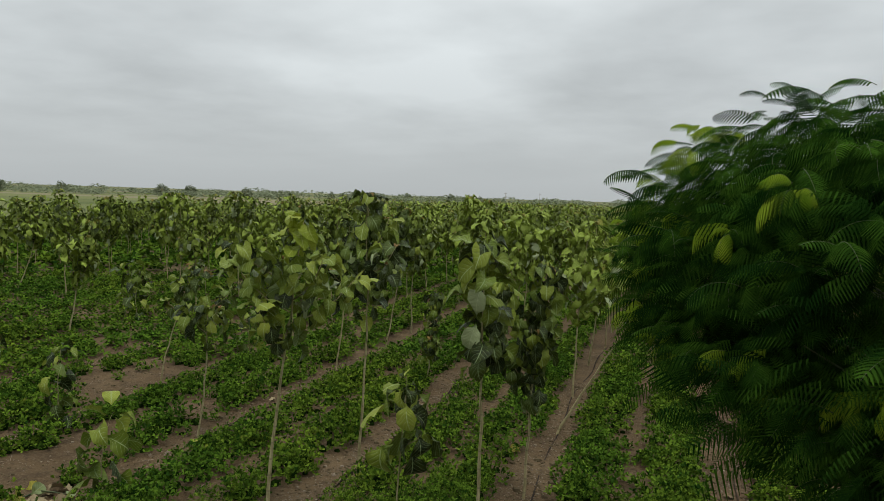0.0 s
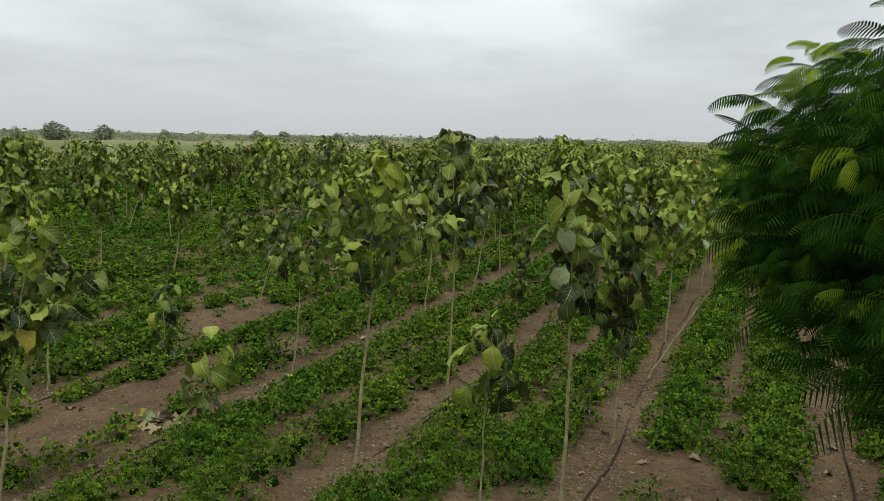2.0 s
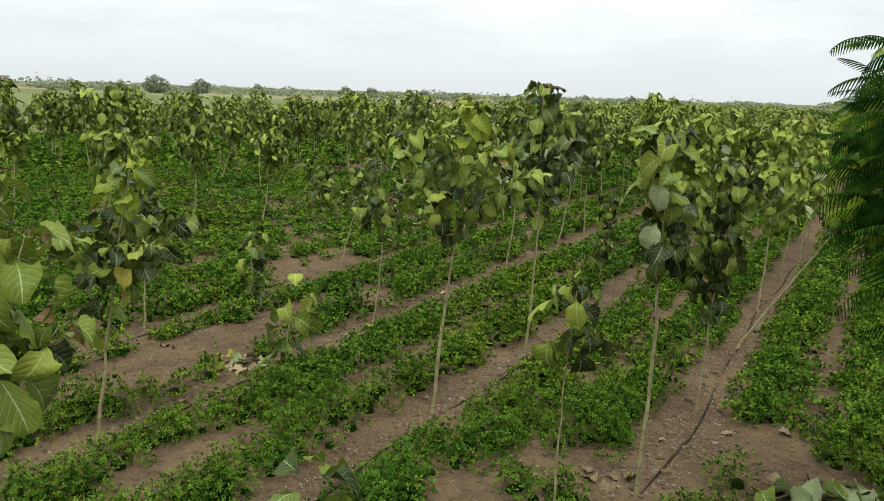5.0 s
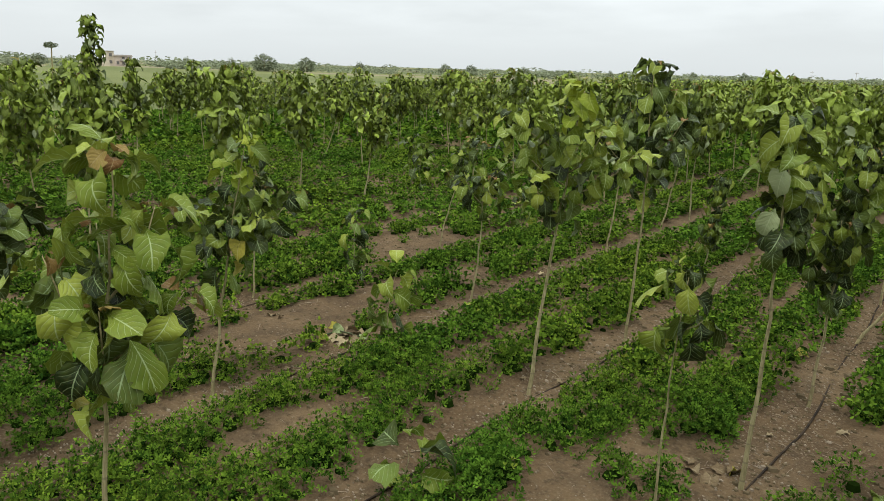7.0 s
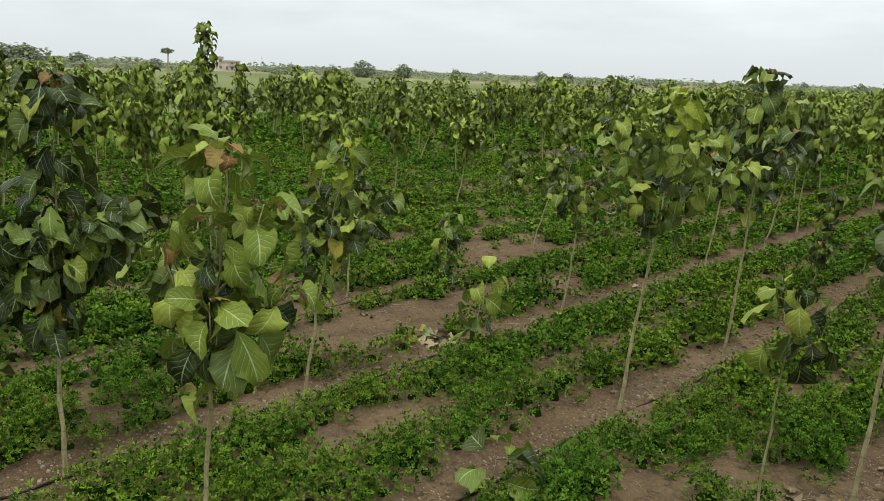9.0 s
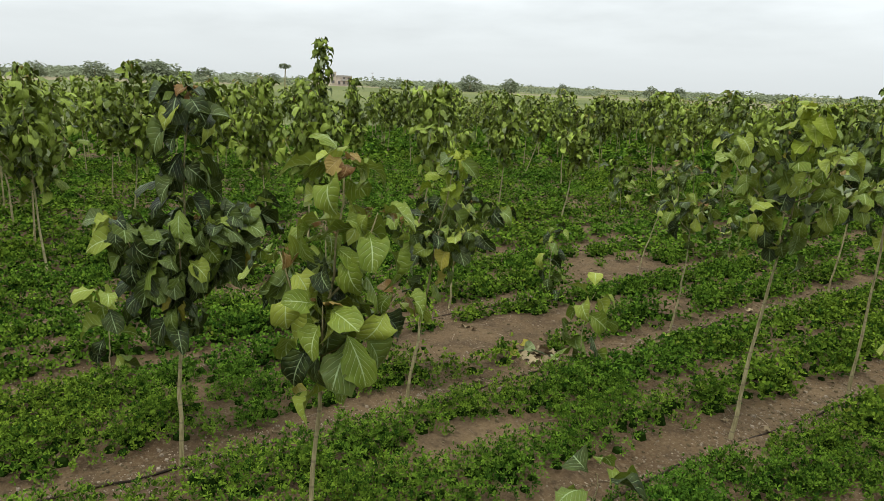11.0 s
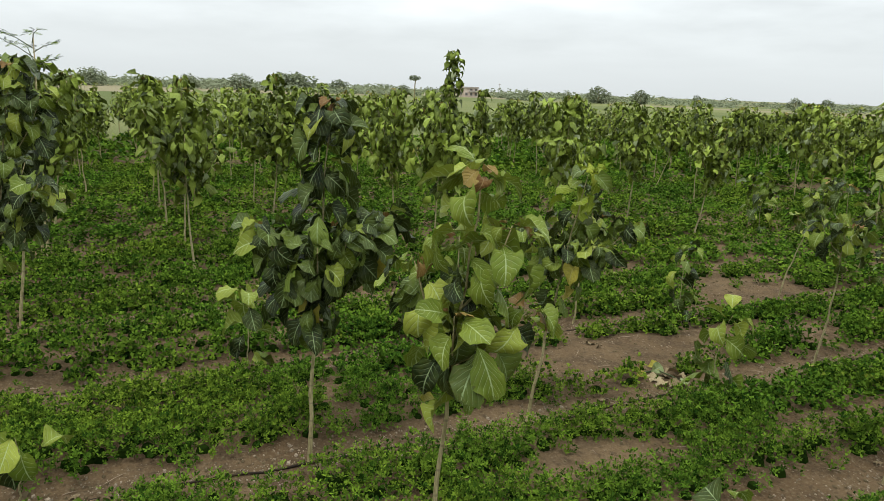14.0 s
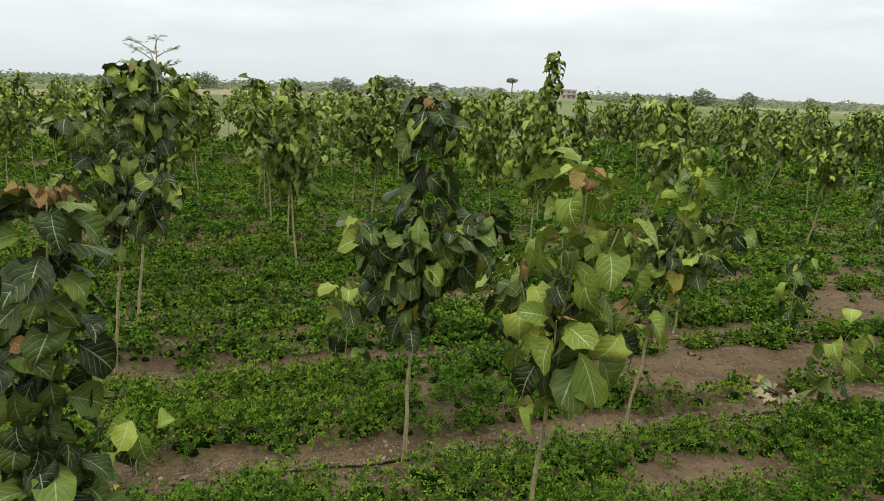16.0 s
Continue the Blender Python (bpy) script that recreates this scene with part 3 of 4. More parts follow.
def crown_plan(r, H, zb, width, lean, bow, size, tip, shoots, gloss, dense=1.0, arms=(), lime=False, hang=0.0):
    """The leaves of a young teak: [(pose, age)], and its side branches: [points].
    arms: side branches as height of the fork, azimuth in degrees, reach, rise and leaf scale."""
    leaves, branches = [], []
    low = zb < 0.2
    size *= 1.0 if low else 0.64

    def shoot(points, nodes, leaf, start_az, main=False):
        for n in range(nodes):
            q, below = 1 - (1 - n / max(1, nodes - 1)) ** 1.3, nodes - 1 - n
            p = points(q)
            az = start_az + n * (math.pi / 2 + 0.22) + r.gauss(0, 0.25)
            for side in (0, 1, 0.5, 1.5, 0.25, 1.25)[:2 if low or below > 1 or not main and below else 6 if main and below == 0 else 4]:
                if r.random() < 0.06:
                    continue
                el = (0.10, 0.08, 0.0)[below] if below < 3 else -0.02 - 0.65 * (1 - q)
                el += r.gauss(0, 0.36 - 0.2 * hang) + (0.1 if low else 0.0) - hang
                L = leaf * ((0.70, 0.92, 1.0)[below] if below < 3 else 1.0) * r.uniform(0.78, 1.15)
                age = "bright" if r.random() < gloss * (1.2 if q > 0.5 else 0.7) else "mature"
                if lime and main and q > 0.70 and r.random() < 0.8:
                    age = "lime"
                elif q < 0.35 and r.random() < 0.015:
                    age = "yellow"
                elif not low and q < 0.75 and r.random() < 0.18 * min(0.5, gloss):
                    age = "pale"
                if not low and below < 2 and r.random() < tip * (0.9 if below == 0 else 0.6 if main else 0.2):
                    age, L = "young", 0.70 * L
                a = az + side * math.pi
                stalk = Vector((math.cos(a), math.sin(a), r.gauss(0.25, 0.2))) * (L * r.uniform(0.08, 0.55) * (1.35 - 0.5 * q))
                leaves.append((leaf_pose(p + stalk, a + r.gauss(0, 0.22), el, max(0.06, L), r.gauss(0, 0.45)), age))

    span = H - zb
    nodes = max(5, round(dense * span / 0.056)) if not low else max(5, int(span / 0.085))
    shoot(lambda q: stem_point(lean, H, (zb + span * q) / H, bow), nodes, size, r.uniform(0, 3), True)
    turn = r.uniform(0, 6.3)
    if not arms:
        arms = [(zb + span * (0.02 + 0.55 * s / max(1, shoots) + r.uniform(0, 0.08)), math.degrees(turn + s * 2.4 + r.gauss(0, 0.3)), width * 0.5 * r.uniform(0.45, 0.85), span * r.uniform(0.18, 0.42), 0.95)
                for s in range(shoots)]
    for z0, deg, reach, rise, scale in arms:
        tip *= 0.82
        a, base = radians(deg), stem_point(lean, H, z0 / H, bow)
        out = Vector((math.cos(a), math.sin(a), 0)) * reach
        knee, end = base + out * 0.62 + Vector((0, 0, rise * 0.35)), base + out + Vector((0, 0, rise))
        branches.append([base, base.lerp(knee, 0.6), knee.lerp(end, 0.35), end])
        shoot(lambda q, b0=base.lerp(knee, 0.5), b1=end: b0.lerp(b1, q), max(4, round(dense * (reach + rise) / 0.074)), size * scale, a + 0.8)
    return leaves, branches


def trunk_mesh(r, H, zb, lean, bow, radius, branches, n=14):
    pts, rad = [], []
    for i in range(n + 1):
        q = i / n
        p = stem_point(lean, H * 0.985, q, bow)
        if i == 0:
            p.z = -0.05
        pts.append(p + Vector((r.gauss(0, 0.006), r.gauss(0, 0.006), 0)))
        rad.append(0.74 * radius * (1.0 - 0.82 * q) * (1.25 if i == 0 else 1.0) * (1.08 if i % 2 else 0.96))
    pieces = [tube(pts, rad, 8)]
    return mesh_from("trunk", *joined(pieces), [M_BARK])


def branch_mesh(points, radius):
    V, F = tube(points, [radius, radius * 0.8, radius * 0.6, radius * 0.35], 6)
    return mesh_from("branch", V, F, [M_BARK])


def teak_near(x, y, H, zb, width, lean=(0, 0), size=0.34, tip=0.6, shoots=0, gloss=0.3, seed=0, radius=0.021, label="", name="teak_tree", dense=1.0, arms=()):
    """A young teak whose leaves are parts of their own."""
    r = random.Random(seed)
    bow = (r.uniform(-0.05, 0.05), r.uniform(-0.05, 0.05))
    root = new(name)
    root.location = (x, y, float(ground_z(x, y)))
    tagged(root, label, "tree", "young teak trees in rows")
    leaves, branches = crown_plan(r, H, zb, width, lean, bow, size, tip, shoots, gloss, dense, arms, "yellow" in label, 0.55 if "drooping" in label else 0.0)
    part_of("trunk", trunk_mesh(r, H, zb, lean, bow, radius, branches), root)
    for b in branches:
        part_of("branch", branch_mesh(b, radius * 0.32), root)
    for m, age in leaves:
        part_of("leaf", r.choice(LEAF_MESH[age]), root, {"young": "bronze young leaf", "lime": "yellow-green young leaf", "yellow": "yellowed old leaf"}.get(age, ""), m)
    return root


SHAPES_MID = [leaf_arrays(wd * 0.84, dr * 1.4, fo * 1.4, wv * 1.3, ph, 2, 4, tw * 1.6, 0.12) for wd, dr, fo, wv, ph, tw in LEAF_SHAPES]
SHAPES_LOW = [leaf_arrays(wd * 0.82, dr * 1.25, fo * 1.3, wv, ph, 2, 2, tw * 2.0) for wd, dr, fo, wv, ph, tw in LEAF_SHAPES]


def teak_mid(seed, H, zb, width, lean, size, shoots, tip, gloss, shapes=SHAPES_MID, dense=1.0):
    """A young teak with its crown in one mesh, to be copied along the rows."""
    r = random.Random(seed)
    bow = (r.uniform(-0.08, 0.08), r.uniform(-0.08, 0.08))
    root = new("teak_tree")
    leaves, branches = crown_plan(r, H, zb, width, lean, bow, size, tip, shoots, gloss, dense)
    part_of("trunk", trunk_mesh(r, H, zb, lean, bow, 0.022, branches, 8), root)
    Vs, Fs, Us, idx, off = [], [], [], [], 0
    for m, age in leaves:
        V, F, U = r.choice(shapes)
        W, G, T = scattered(V, F, U, mat_array([m]))
        Vs.append(W), Fs.append(G + off), Us.append(T)
        idx += [{"young": 1, "pale": 2}.get(age, 0)] * len(G)
        off += len(W)
    for b in branches:
        V, F = tube(b, [0.010, 0.008, 0.006, 0.004], 5)
        Vs.append(np.array(V)), Fs.append(np.array(F) + off), Us.append(np.zeros((len(V), 2)))
        idx += [3] * len(F)
        off += len(V)
    part_of("crown", mesh_from("crown", np.concatenate(Vs), np.concatenate(Fs), [M_CANOPY, M_CANOPY_TIP, M_CANOPY_PALE, M_BARK], np.concatenate(Us), idx), root)
    return root


# base x, y, height, crown bottom, crown width, lean of the top, leaf length, share of bronze tips, side shoots, share of bright leaves, trunk radius, label
NEAR_TEAKS = [
    (-3.10, 1.36, 2.34, 1.25, 0.90, (0.10, 0.16), 0.32, 0.8, 5, 0.68, 0.022, "young teak tree with large bright green leaves and bronze tips"),
    (-4.92, 3.08, 2.12, 1.10, 1.20, (0.18, 0.30), 0.29, 0.1, 5, 0.28, 0.020, "young teak tree with bushy green crown and yellow-green top"),
    (-3.12, 5.02, 2.60, 1.55, 1.50, (0.24, 0.15), 0.29, 0.0, 6, 0.75, 0.024, "tall young teak tree with yellow-green crown on bare stem"),
    (-3.05, 6.71, 2.80, 1.55, 1.25, (0.02, 0.02), 0.32, 0.5, 4, 0.25, 0.022, "tall young teak tree with dull green crown"),
    (-4.92, 6.52, 1.90, 1.14, 0.95, (0.06, 0.05), 0.28, 0.7, 3, 0.45, 0.016, "slender young teak tree with small bushy crown"),
    (-3.42, 9.85, 1.36, 0.42, 0.50, (0.10, 0.05), 0.26, 0.1, 1, 0.25, 0.015, "short young teak tree with drooping dark leaves"),
    (-1.26, 4.75, 2.46, 1.62, 0.52, (0.00, 0.00), 0.29, 0.1, 1, 0.35, 0.023, "young teak tree with narrow crown on bare stem"),
    (-1.24, 6.46, 2.20, 0.95, 0.95, (0.14, 0.05), 0.29, 0.3, 4, 0.25, 0.019, "young teak tree with dense dark drooping crown"),
    (-1.24, 3.22, 1.86, 1.55, 0.36, (0.02, 0.0), 0.255, 0.0, 1, 0.35, 0.014, "teak sapling with few large drooping leaves"),
    (-4.90, 1.22, 2.58, 1.02, 1.30, (0.02, 0.15), 0.35, 0.8, 6, 0.08, 0.023, "young teak tree with dense dark green hanging leaves"),
    (-3.10, -0.66, 2.27, 0.25, 0.50, (0.00, 0.05), 0.29, 0.8, 2, 0.0, 0.024, "young teak tree thickly clothed in dark leaves"),
    (-6.82, -0.96, 2.74, 1.20, 1.30, (0.05, 0.32), 0.32, 0.2, 5, 0.30, 0.022, "tall young teak tree with full green crown"),
    (-6.95, 4.95, 1.66, 0.80, 0.62, (0.05, 0.05), 0.28, 0.4, 2, 0.25, 0.016, "slender young teak tree behind a bare patch"),
    (-8.88, -0.97, 2.84, 1.04, 1.30, (0.0, 0.20), 0.33, 0.2, 5, 0.25, 0.024, "tall young teak tree with full green crown"),
    (-6.79, 8.15, 1.70, 1.05, 0.60, (0.28, 0.42), 0.27, 0.2, 2, 0.25, 0.016, "leaning young teak tree with small crown"),
    (-5.02, 10.13, 2.35, 1.20, 1.05, (0.12, 0.15), 0.32, 0.2, 4, 0.25, 0.020, "young teak tree with drooping green crown"),
    (-4.97, 12.05, 2.55, 1.40, 1.20, (0.26, 0.15), 0.32, 0.2, 4, 0.25, 0.020, "young teak tree with drooping green crown"),
    (-6.79, 11.82, 2.55, 1.15, 1.10, (0.08, 0.10), 0.32, 0.2, 4, 0.3, 0.020, "young teak tree with drooping green crown"),
]
# side branches of the nearest trees: height of the fork, azimuth, reach, rise, leaf scale
ARMS = {
    0: [(1.50, 246, 0.20, 0.42, 1.0), (1.70, 66, 0.22, 0.40, 1.0), (1.42, 58, 0.34, 0.30, 1.1), (1.35, -24, 0.16, 0.36, 1.1), (1.60, 156, 0.22, 0.40, 0.9)],
    1: [(1.35, 58, 0.50, 0.36, 1.0), (1.30, 238, 0.32, 0.34, 1.0), (1.28, -32, 0.28, 0.30, 1.0), (1.35, 150, 0.32, 0.30, 1.0), (1.30, 10, 0.34, 0.28, 1.0), (1.40, 100, 0.36, 0.32, 1.0)],
    9: [(1.20, 256, 0.36, 0.56, 1.05), (1.30, 76, 0.44, 0.54, 1.0), (1.25, -14, 0.22, 0.40, 0.8), (1.20, 150, 0.30, 0.50, 0.8), (1.30, 30, 0.30, 0.46, 0.8), (1.15, 215, 0.26, 0.25, 0.8)],
}
for i, (x, y, H, zb, wd, lean, size, tip, shoots, gloss, rad, label) in enumerate(NEAR_TEAKS):
    teak_near(x, y, H, zb, wd, lean, size, tip, shoots, gloss, 100 + i, rad, label, dense=1.7 if "dark" in label or "narrow" in label else 1.3 if "full" in label else 0.8 if "few" in label else 0.95 if "large" in label else 1.05, arms=ARMS.get(i, ()))

# the teak blown over to a slant, its crown far from its foot
teak_near(-1.24, 8.44, 1.78, 1.42, 0.6, (0.98, 0.10), 0.27, 0.2, 2, 0.2, 131, 0.024, "slanting young teak tree with dark crown")

# sprouts and seedlings: a short stem with a few large leaves
SPROUTS = [(-4.68, 4.92, 0.74, 0.10, 0.26, 0.6), (-6.58, 6.30, 0.84, 0.15, 0.24, 0.5), (-2.90, 3.12, 0.36, 0.05, 0.30, 0.7), (-6.72, 1.07, 0.74, 0.08, 0.28, 0.8), (-6.70, 2.92, 0.62, 0.08, 0.30, 0.1),
           (-4.84, -0.62, 0.50, 0.06, 0.28, 0.6), (-10.72, 12.2, 0.95, 0.15, 0.28, 0.3), (-12.0, 13.4, 0.90, 0.1, 0.3, 0.3), (-3.2, 8.55, 0.45, 0.05, 0.25, 0.3), (-6.80, 10.40, 0.62, 0.08, 0.26, 0.2)]
for i, (x, y, H, zb, size, gloss) in enumerate(SPROUTS):
    teak_near(x, y, H * 1.12, zb, 0.4, (random.Random(i).uniform(-0.08, 0.08), 0.04), size * 1.05, 0.0, 0, gloss, 200 + i, 0.010, "low teak sprout with a few broad green leaves", "teak_sprout")


# ---- the rows of the plantation ----
r0 = random.Random(41)
VARIANTS, HEIGHTS = [], []
for i in range(18):
    far = i >= 10
    HEIGHTS.append(r0.uniform(2.3, 2.75))
    VARIANTS.append(teak_mid(300 + i, HEIGHTS[i], r0.uniform(0.95, 1.30), r0.uniform(1.2, 1.75), (r0.uniform(-0.15, 0.2), r0.uniform(-0.1, 0.2)), r0.uniform(0.38, 0.46) if far else r0.uniform(0.32, 0.40),
                             r0.randint(5, 8), r0.uniform(0.1, 0.7), r0.uniform(0.2, 0.6), SHAPES_LOW if far else SHAPES_MID, 0.8 if far else 1.15))
# trees of the nearer rows: x, y, height, crown bottom, crown width, lean of the top, share of bronze tips, share of bright leaves
MID_TEAKS = [
    (-10.52, 6.70, 2.62, 1.20, 1.50, (0.20, 0.34), 0.2, 0.45), (-12.40, 10.10, 2.45, 0.95, 1.20, (0.05, 0.10), 0.1, 0.30), (-10.40, 10.10, 2.15, 1.05, 1.10, (0.20, 0.35), 0.7, 0.30),
    (-10.60, 1.04, 2.55, 1.05, 1.30, (-0.05, -0.10), 0.3, 0.30), (-12.40, 1.05, 2.70, 1.10, 1.30, (0.05, 0.05), 0.4, 0.35), (-14.20, 0.90, 2.70, 1.10, 1.30, (0.0, -0.25), 0.4, 0.30),
    (-16.10, 0.90, 2.65, 1.10, 1.20, (0.0, 0.0), 0.3, 0.30), (-12.40, -1.00, 2.85, 1.15, 1.30, (0.0, 0.10), 0.3, 0.35), (-14.20, -0.95, 2.75, 1.10, 1.20, (0.0, 0.30), 0.3, 0.35),
    (-14.20, 2.85, 2.80, 0.95, 1.20, (0.0, 0.10), 0.5, 0.15),
]
MID_TEAKS += [
    (-10.55, 4.70, 2.45, 0.95, 1.20, (0.0, 0.05), 0.5, 0.15), (-12.37, 4.75, 2.60, 1.00, 1.20, (0.0, 0.0), 0.3, 0.25), (-5.05, 13.60, 2.40, 1.20, 1.10, (0.10, 0.10), 0.2, 0.30),
    (-6.98, 13.84, 2.45, 1.20, 1.10, (0.10, 0.10), 0.2, 0.30), (-8.66, 13.90, 2.30, 0.80, 1.10, (0.0, 0.05), 0.1, 0.10), (-16.10, 5.00, 2.55, 1.10, 1.10, (0.0, 0.0), 0.4, 0.25),
    (-16.10, 8.30, 2.65, 1.00, 1.20, (0.0, 0.10), 0.3, 0.20), (-15.60, 13.50, 1.95, 1.20, 0.80, (0.30, 0.45), 0.3, 0.90), (-16.00, 2.80, 2.50, 1.10, 1.10, (0.0, 0.0), 0.5, 0.25),
]
for i, (x, y, H, zb, wd, lean, tip, gloss) in enumerate(MID_TEAKS):
    ob = teak_mid(500 + i, H, zb, wd, lean, 0.35, 6, tip, gloss, dense=1.25)
    ob.location = (x, y, float(ground_z(x, y)))
    tagged(ob, "young teak tree with dark drooping crown" if gloss < 0.2 else "young teak tree with bronze tips over olive leaves" if tip > 0.35 else "young teak tree with broad olive-green leaves on pale stem", "tree", "young teak trees in rows")
taken = [(n[0], n[1]) for n in NEAR_TEAKS] + [(s[0], s[1]) for s in SPROUTS] + [(m[0], m[1]) for m in MID_TEAKS] + [(-1.24, 8.44), (-13.12, 6.06)]
cells = []
for k in range(-9, 26):
    for j in range(-14, 66):
        x, y = ROWS_X0 - ROW_STEP * k + r0.gauss(0, 0.07), 1.1 + 1.83 * j + r0.gauss(0, 0.13)
        keep, dist = r0.random(), math.hypot(x, y)
        y += r0.gauss(0, 0.5) * min(1.0, max(0.0, (dist - 19) / 8))
        if x > -0.2 and y < 9 or dist < 10 or x > -17.2 and y < (9.5 if x > -4 else 13.0):
            continue
        a = math.degrees(math.atan2(-x, y))
        if not VIEW_LO < a < VIEW_HI or keep > (0.80 if dist < 24 else 0.86) or x < (-34 if y > 2 else -45):
            continue
        # a lane that leaves the far fields in sight
        if 61.7 < a < 64.3 and dist > 22 or any(math.hypot(x - u, y - v) < 0.95 for u, v in taken):
            continue
        cells.append((dist, x, y))
cells.sort()
TEAK_LABELS = ["young teak tree with broad green leaves on pale stem", "young teak tree with dense dull green crown", "young teak tree with bronze-tipped crown on slim stem"]
used = set()
for n, (dist, x, y) in enumerate(cells[:270]):
    v = r0.randrange(10) if n < 90 else 10 + r0.randrange(8)
    h = r0.uniform(0.84, 1.08) * (1 - 0.06 * min(1.0, max(0.0, (dist - 11) / 14)))
    h = min(h, 2.72 / HEIGHTS[v])
    m = pose(x, y, float(ground_z(x, y)), 0, 0, r0.uniform(0, 360))
    if v not in used:
        used.add(v)
        ob = VARIANTS[v]
        ob.matrix_basis = m
    else:
        ob = copy_thing(VARIANTS[v], m)
    ob.scale = (h, h, h * r0.uniform(0.95, 1.05))
    tagged(ob, TEAK_LABELS[v % 3], "tree", "young teak trees in rows")


def far_teaks(cells):
    """All trees of the rows too far off to count, leaf by leaf in one mesh."""
    V, F, uv = leaf_arrays(0.66, 1.3, 0.5, 1.0, 0.0, 2, 2, 0.3)
    ms, tips, stems = [], [], []
    for dist, x, y in cells:
        H = r0.uniform(1.8, 2.5)
        zb = r0.uniform(0.6, 1.0)
        w = r0.uniform(0.45, 0.75)
        big = 0.38 if dist < 45 else 0.56
        for _ in range(40 if dist < 45 else 20):
            q = r0.random()
            a, el = r0.uniform(0, 2 * math.pi), -1.2 + 1.5 * q + r0.gauss(0, 0.25)
            rad = w * r0.uniform(0.0, 0.75) * (1.05 - 0.6 * q)
            p = (x + rad * math.cos(a), y + rad * math.sin(a), zb + (H - zb) * q)
            (tips if q > 0.86 and r0.random() < 0.25 else ms).append(leaf_pose(p, a, el, big * r0.uniform(0.7, 1.1) * (1.0 if q < 0.85 else 0.6)))
        stems.append(tube([(x, y, -0.05), (x + r0.gauss(0, 0.04), y, zb), (x + r0.gauss(0, 0.06), y, H * 0.95)], [0.024, 0.020, 0.008], 4, False))
    A, B = scattered(V, F, uv, mat_array(ms)), scattered(V, F, uv, mat_array(tips))
    S = joined(stems)
    W = np.concatenate([A[0], B[0], S[0]])
    G = np.concatenate([A[1], B[1] + len(A[0]), S[1] + len(A[0]) + len(B[0])])
    U = np.concatenate([A[2], B[2], np.zeros((len(S[0]), 2))])
    idx = [0] * len(A[1]) + [1] * len(B[1]) + [2] * len(S[1])
    ob = new("teak_plantation", mesh_from("teak_plantation", W, G, [M_CANOPY, M_CANOPY_TIP, M_BARK], U, idx))
    tagged(ob, "distant rows of young teak trees with green crowns", "trees", kind="stuff")


far_teaks(cells[270:])


# two teaks that rise over the rest
def tall_teak(x, y, H, zb, width, seed, label, lean):
    ob = teak_mid(seed, H, zb, width, lean, 0.29, 5, 0.1, 0.3, dense=1.5)
    ob.location = (x, y, 0)
    tagged(ob, label, "tree", "young teak trees in rows")


tall_teak(-13.12, 6.00, 3.36, 1.45, 0.56, 77, "tall narrow teak tree rising above the rows", (0.22, 0.05))


# ---- the feathery-leaved tree ----
def frond_arrays(pairs, droop, curl, seg, width):
    """A feathery leaf of length 1 along +y: a stalk with pairs of narrow drooping leaflets. Returns leaflets, then stalk."""
    pts, p, a = [], Vector((0, 0, 0)), 0.0
    n = pairs + 3
    for i in range(n + 1):
        pts.append(p.copy())
        a = -droop * (i / n) ** 1.4 + 0.25
        p = p + Vector((0, math.cos(a), math.sin(a))) / n
    V, F = [], []
    for i in range(2, n):
        q = (i - 2) / (n - 3)
        L = 0.26 * math.sin(math.pi * (0.16 + 0.76 * q)) ** 0.8
        d = (pts[i + 1] - pts[i]).normalized()
        for sgn in (-1, 1):
            out = Vector((sgn, 0, 0)) * 0.86 + d * 0.42
            base = len(V)
            for k in range(seg + 1):
                t = k / seg
                c = pts[i] + out * (L * t) + Vector((0, 0, -1)) * (L * curl * t * t)
                w = width * (0.75 + 0.9 * t * (1 - t) * 2 - 0.55 * t)
                V += [tuple(c - d * w), tuple(c + d * w)]
            for k in range(seg):
                b = base + 2 * k
                F.append((b, b + 2, b + 3, b + 1) if sgn > 0 else (b, b + 1, b + 3, b + 2))
    stalk = tube(pts[::2] + [pts[-1]], [0.007 * (1 - 0.7 * i / (n // 2 + 1)) for i in range(len(pts[::2]) + 1)], 4, False)
    return (V, F), stalk


def frond_mesh(pairs, droop, curl, young):
    leaf, stalk = frond_arrays(pairs, droop, curl, 3, 0.021)
    V, F = joined([leaf, stalk])
    idx = [0] * len(leaf[1]) + [1] * len(stalk[1])
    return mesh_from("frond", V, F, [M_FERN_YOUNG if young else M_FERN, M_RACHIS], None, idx)


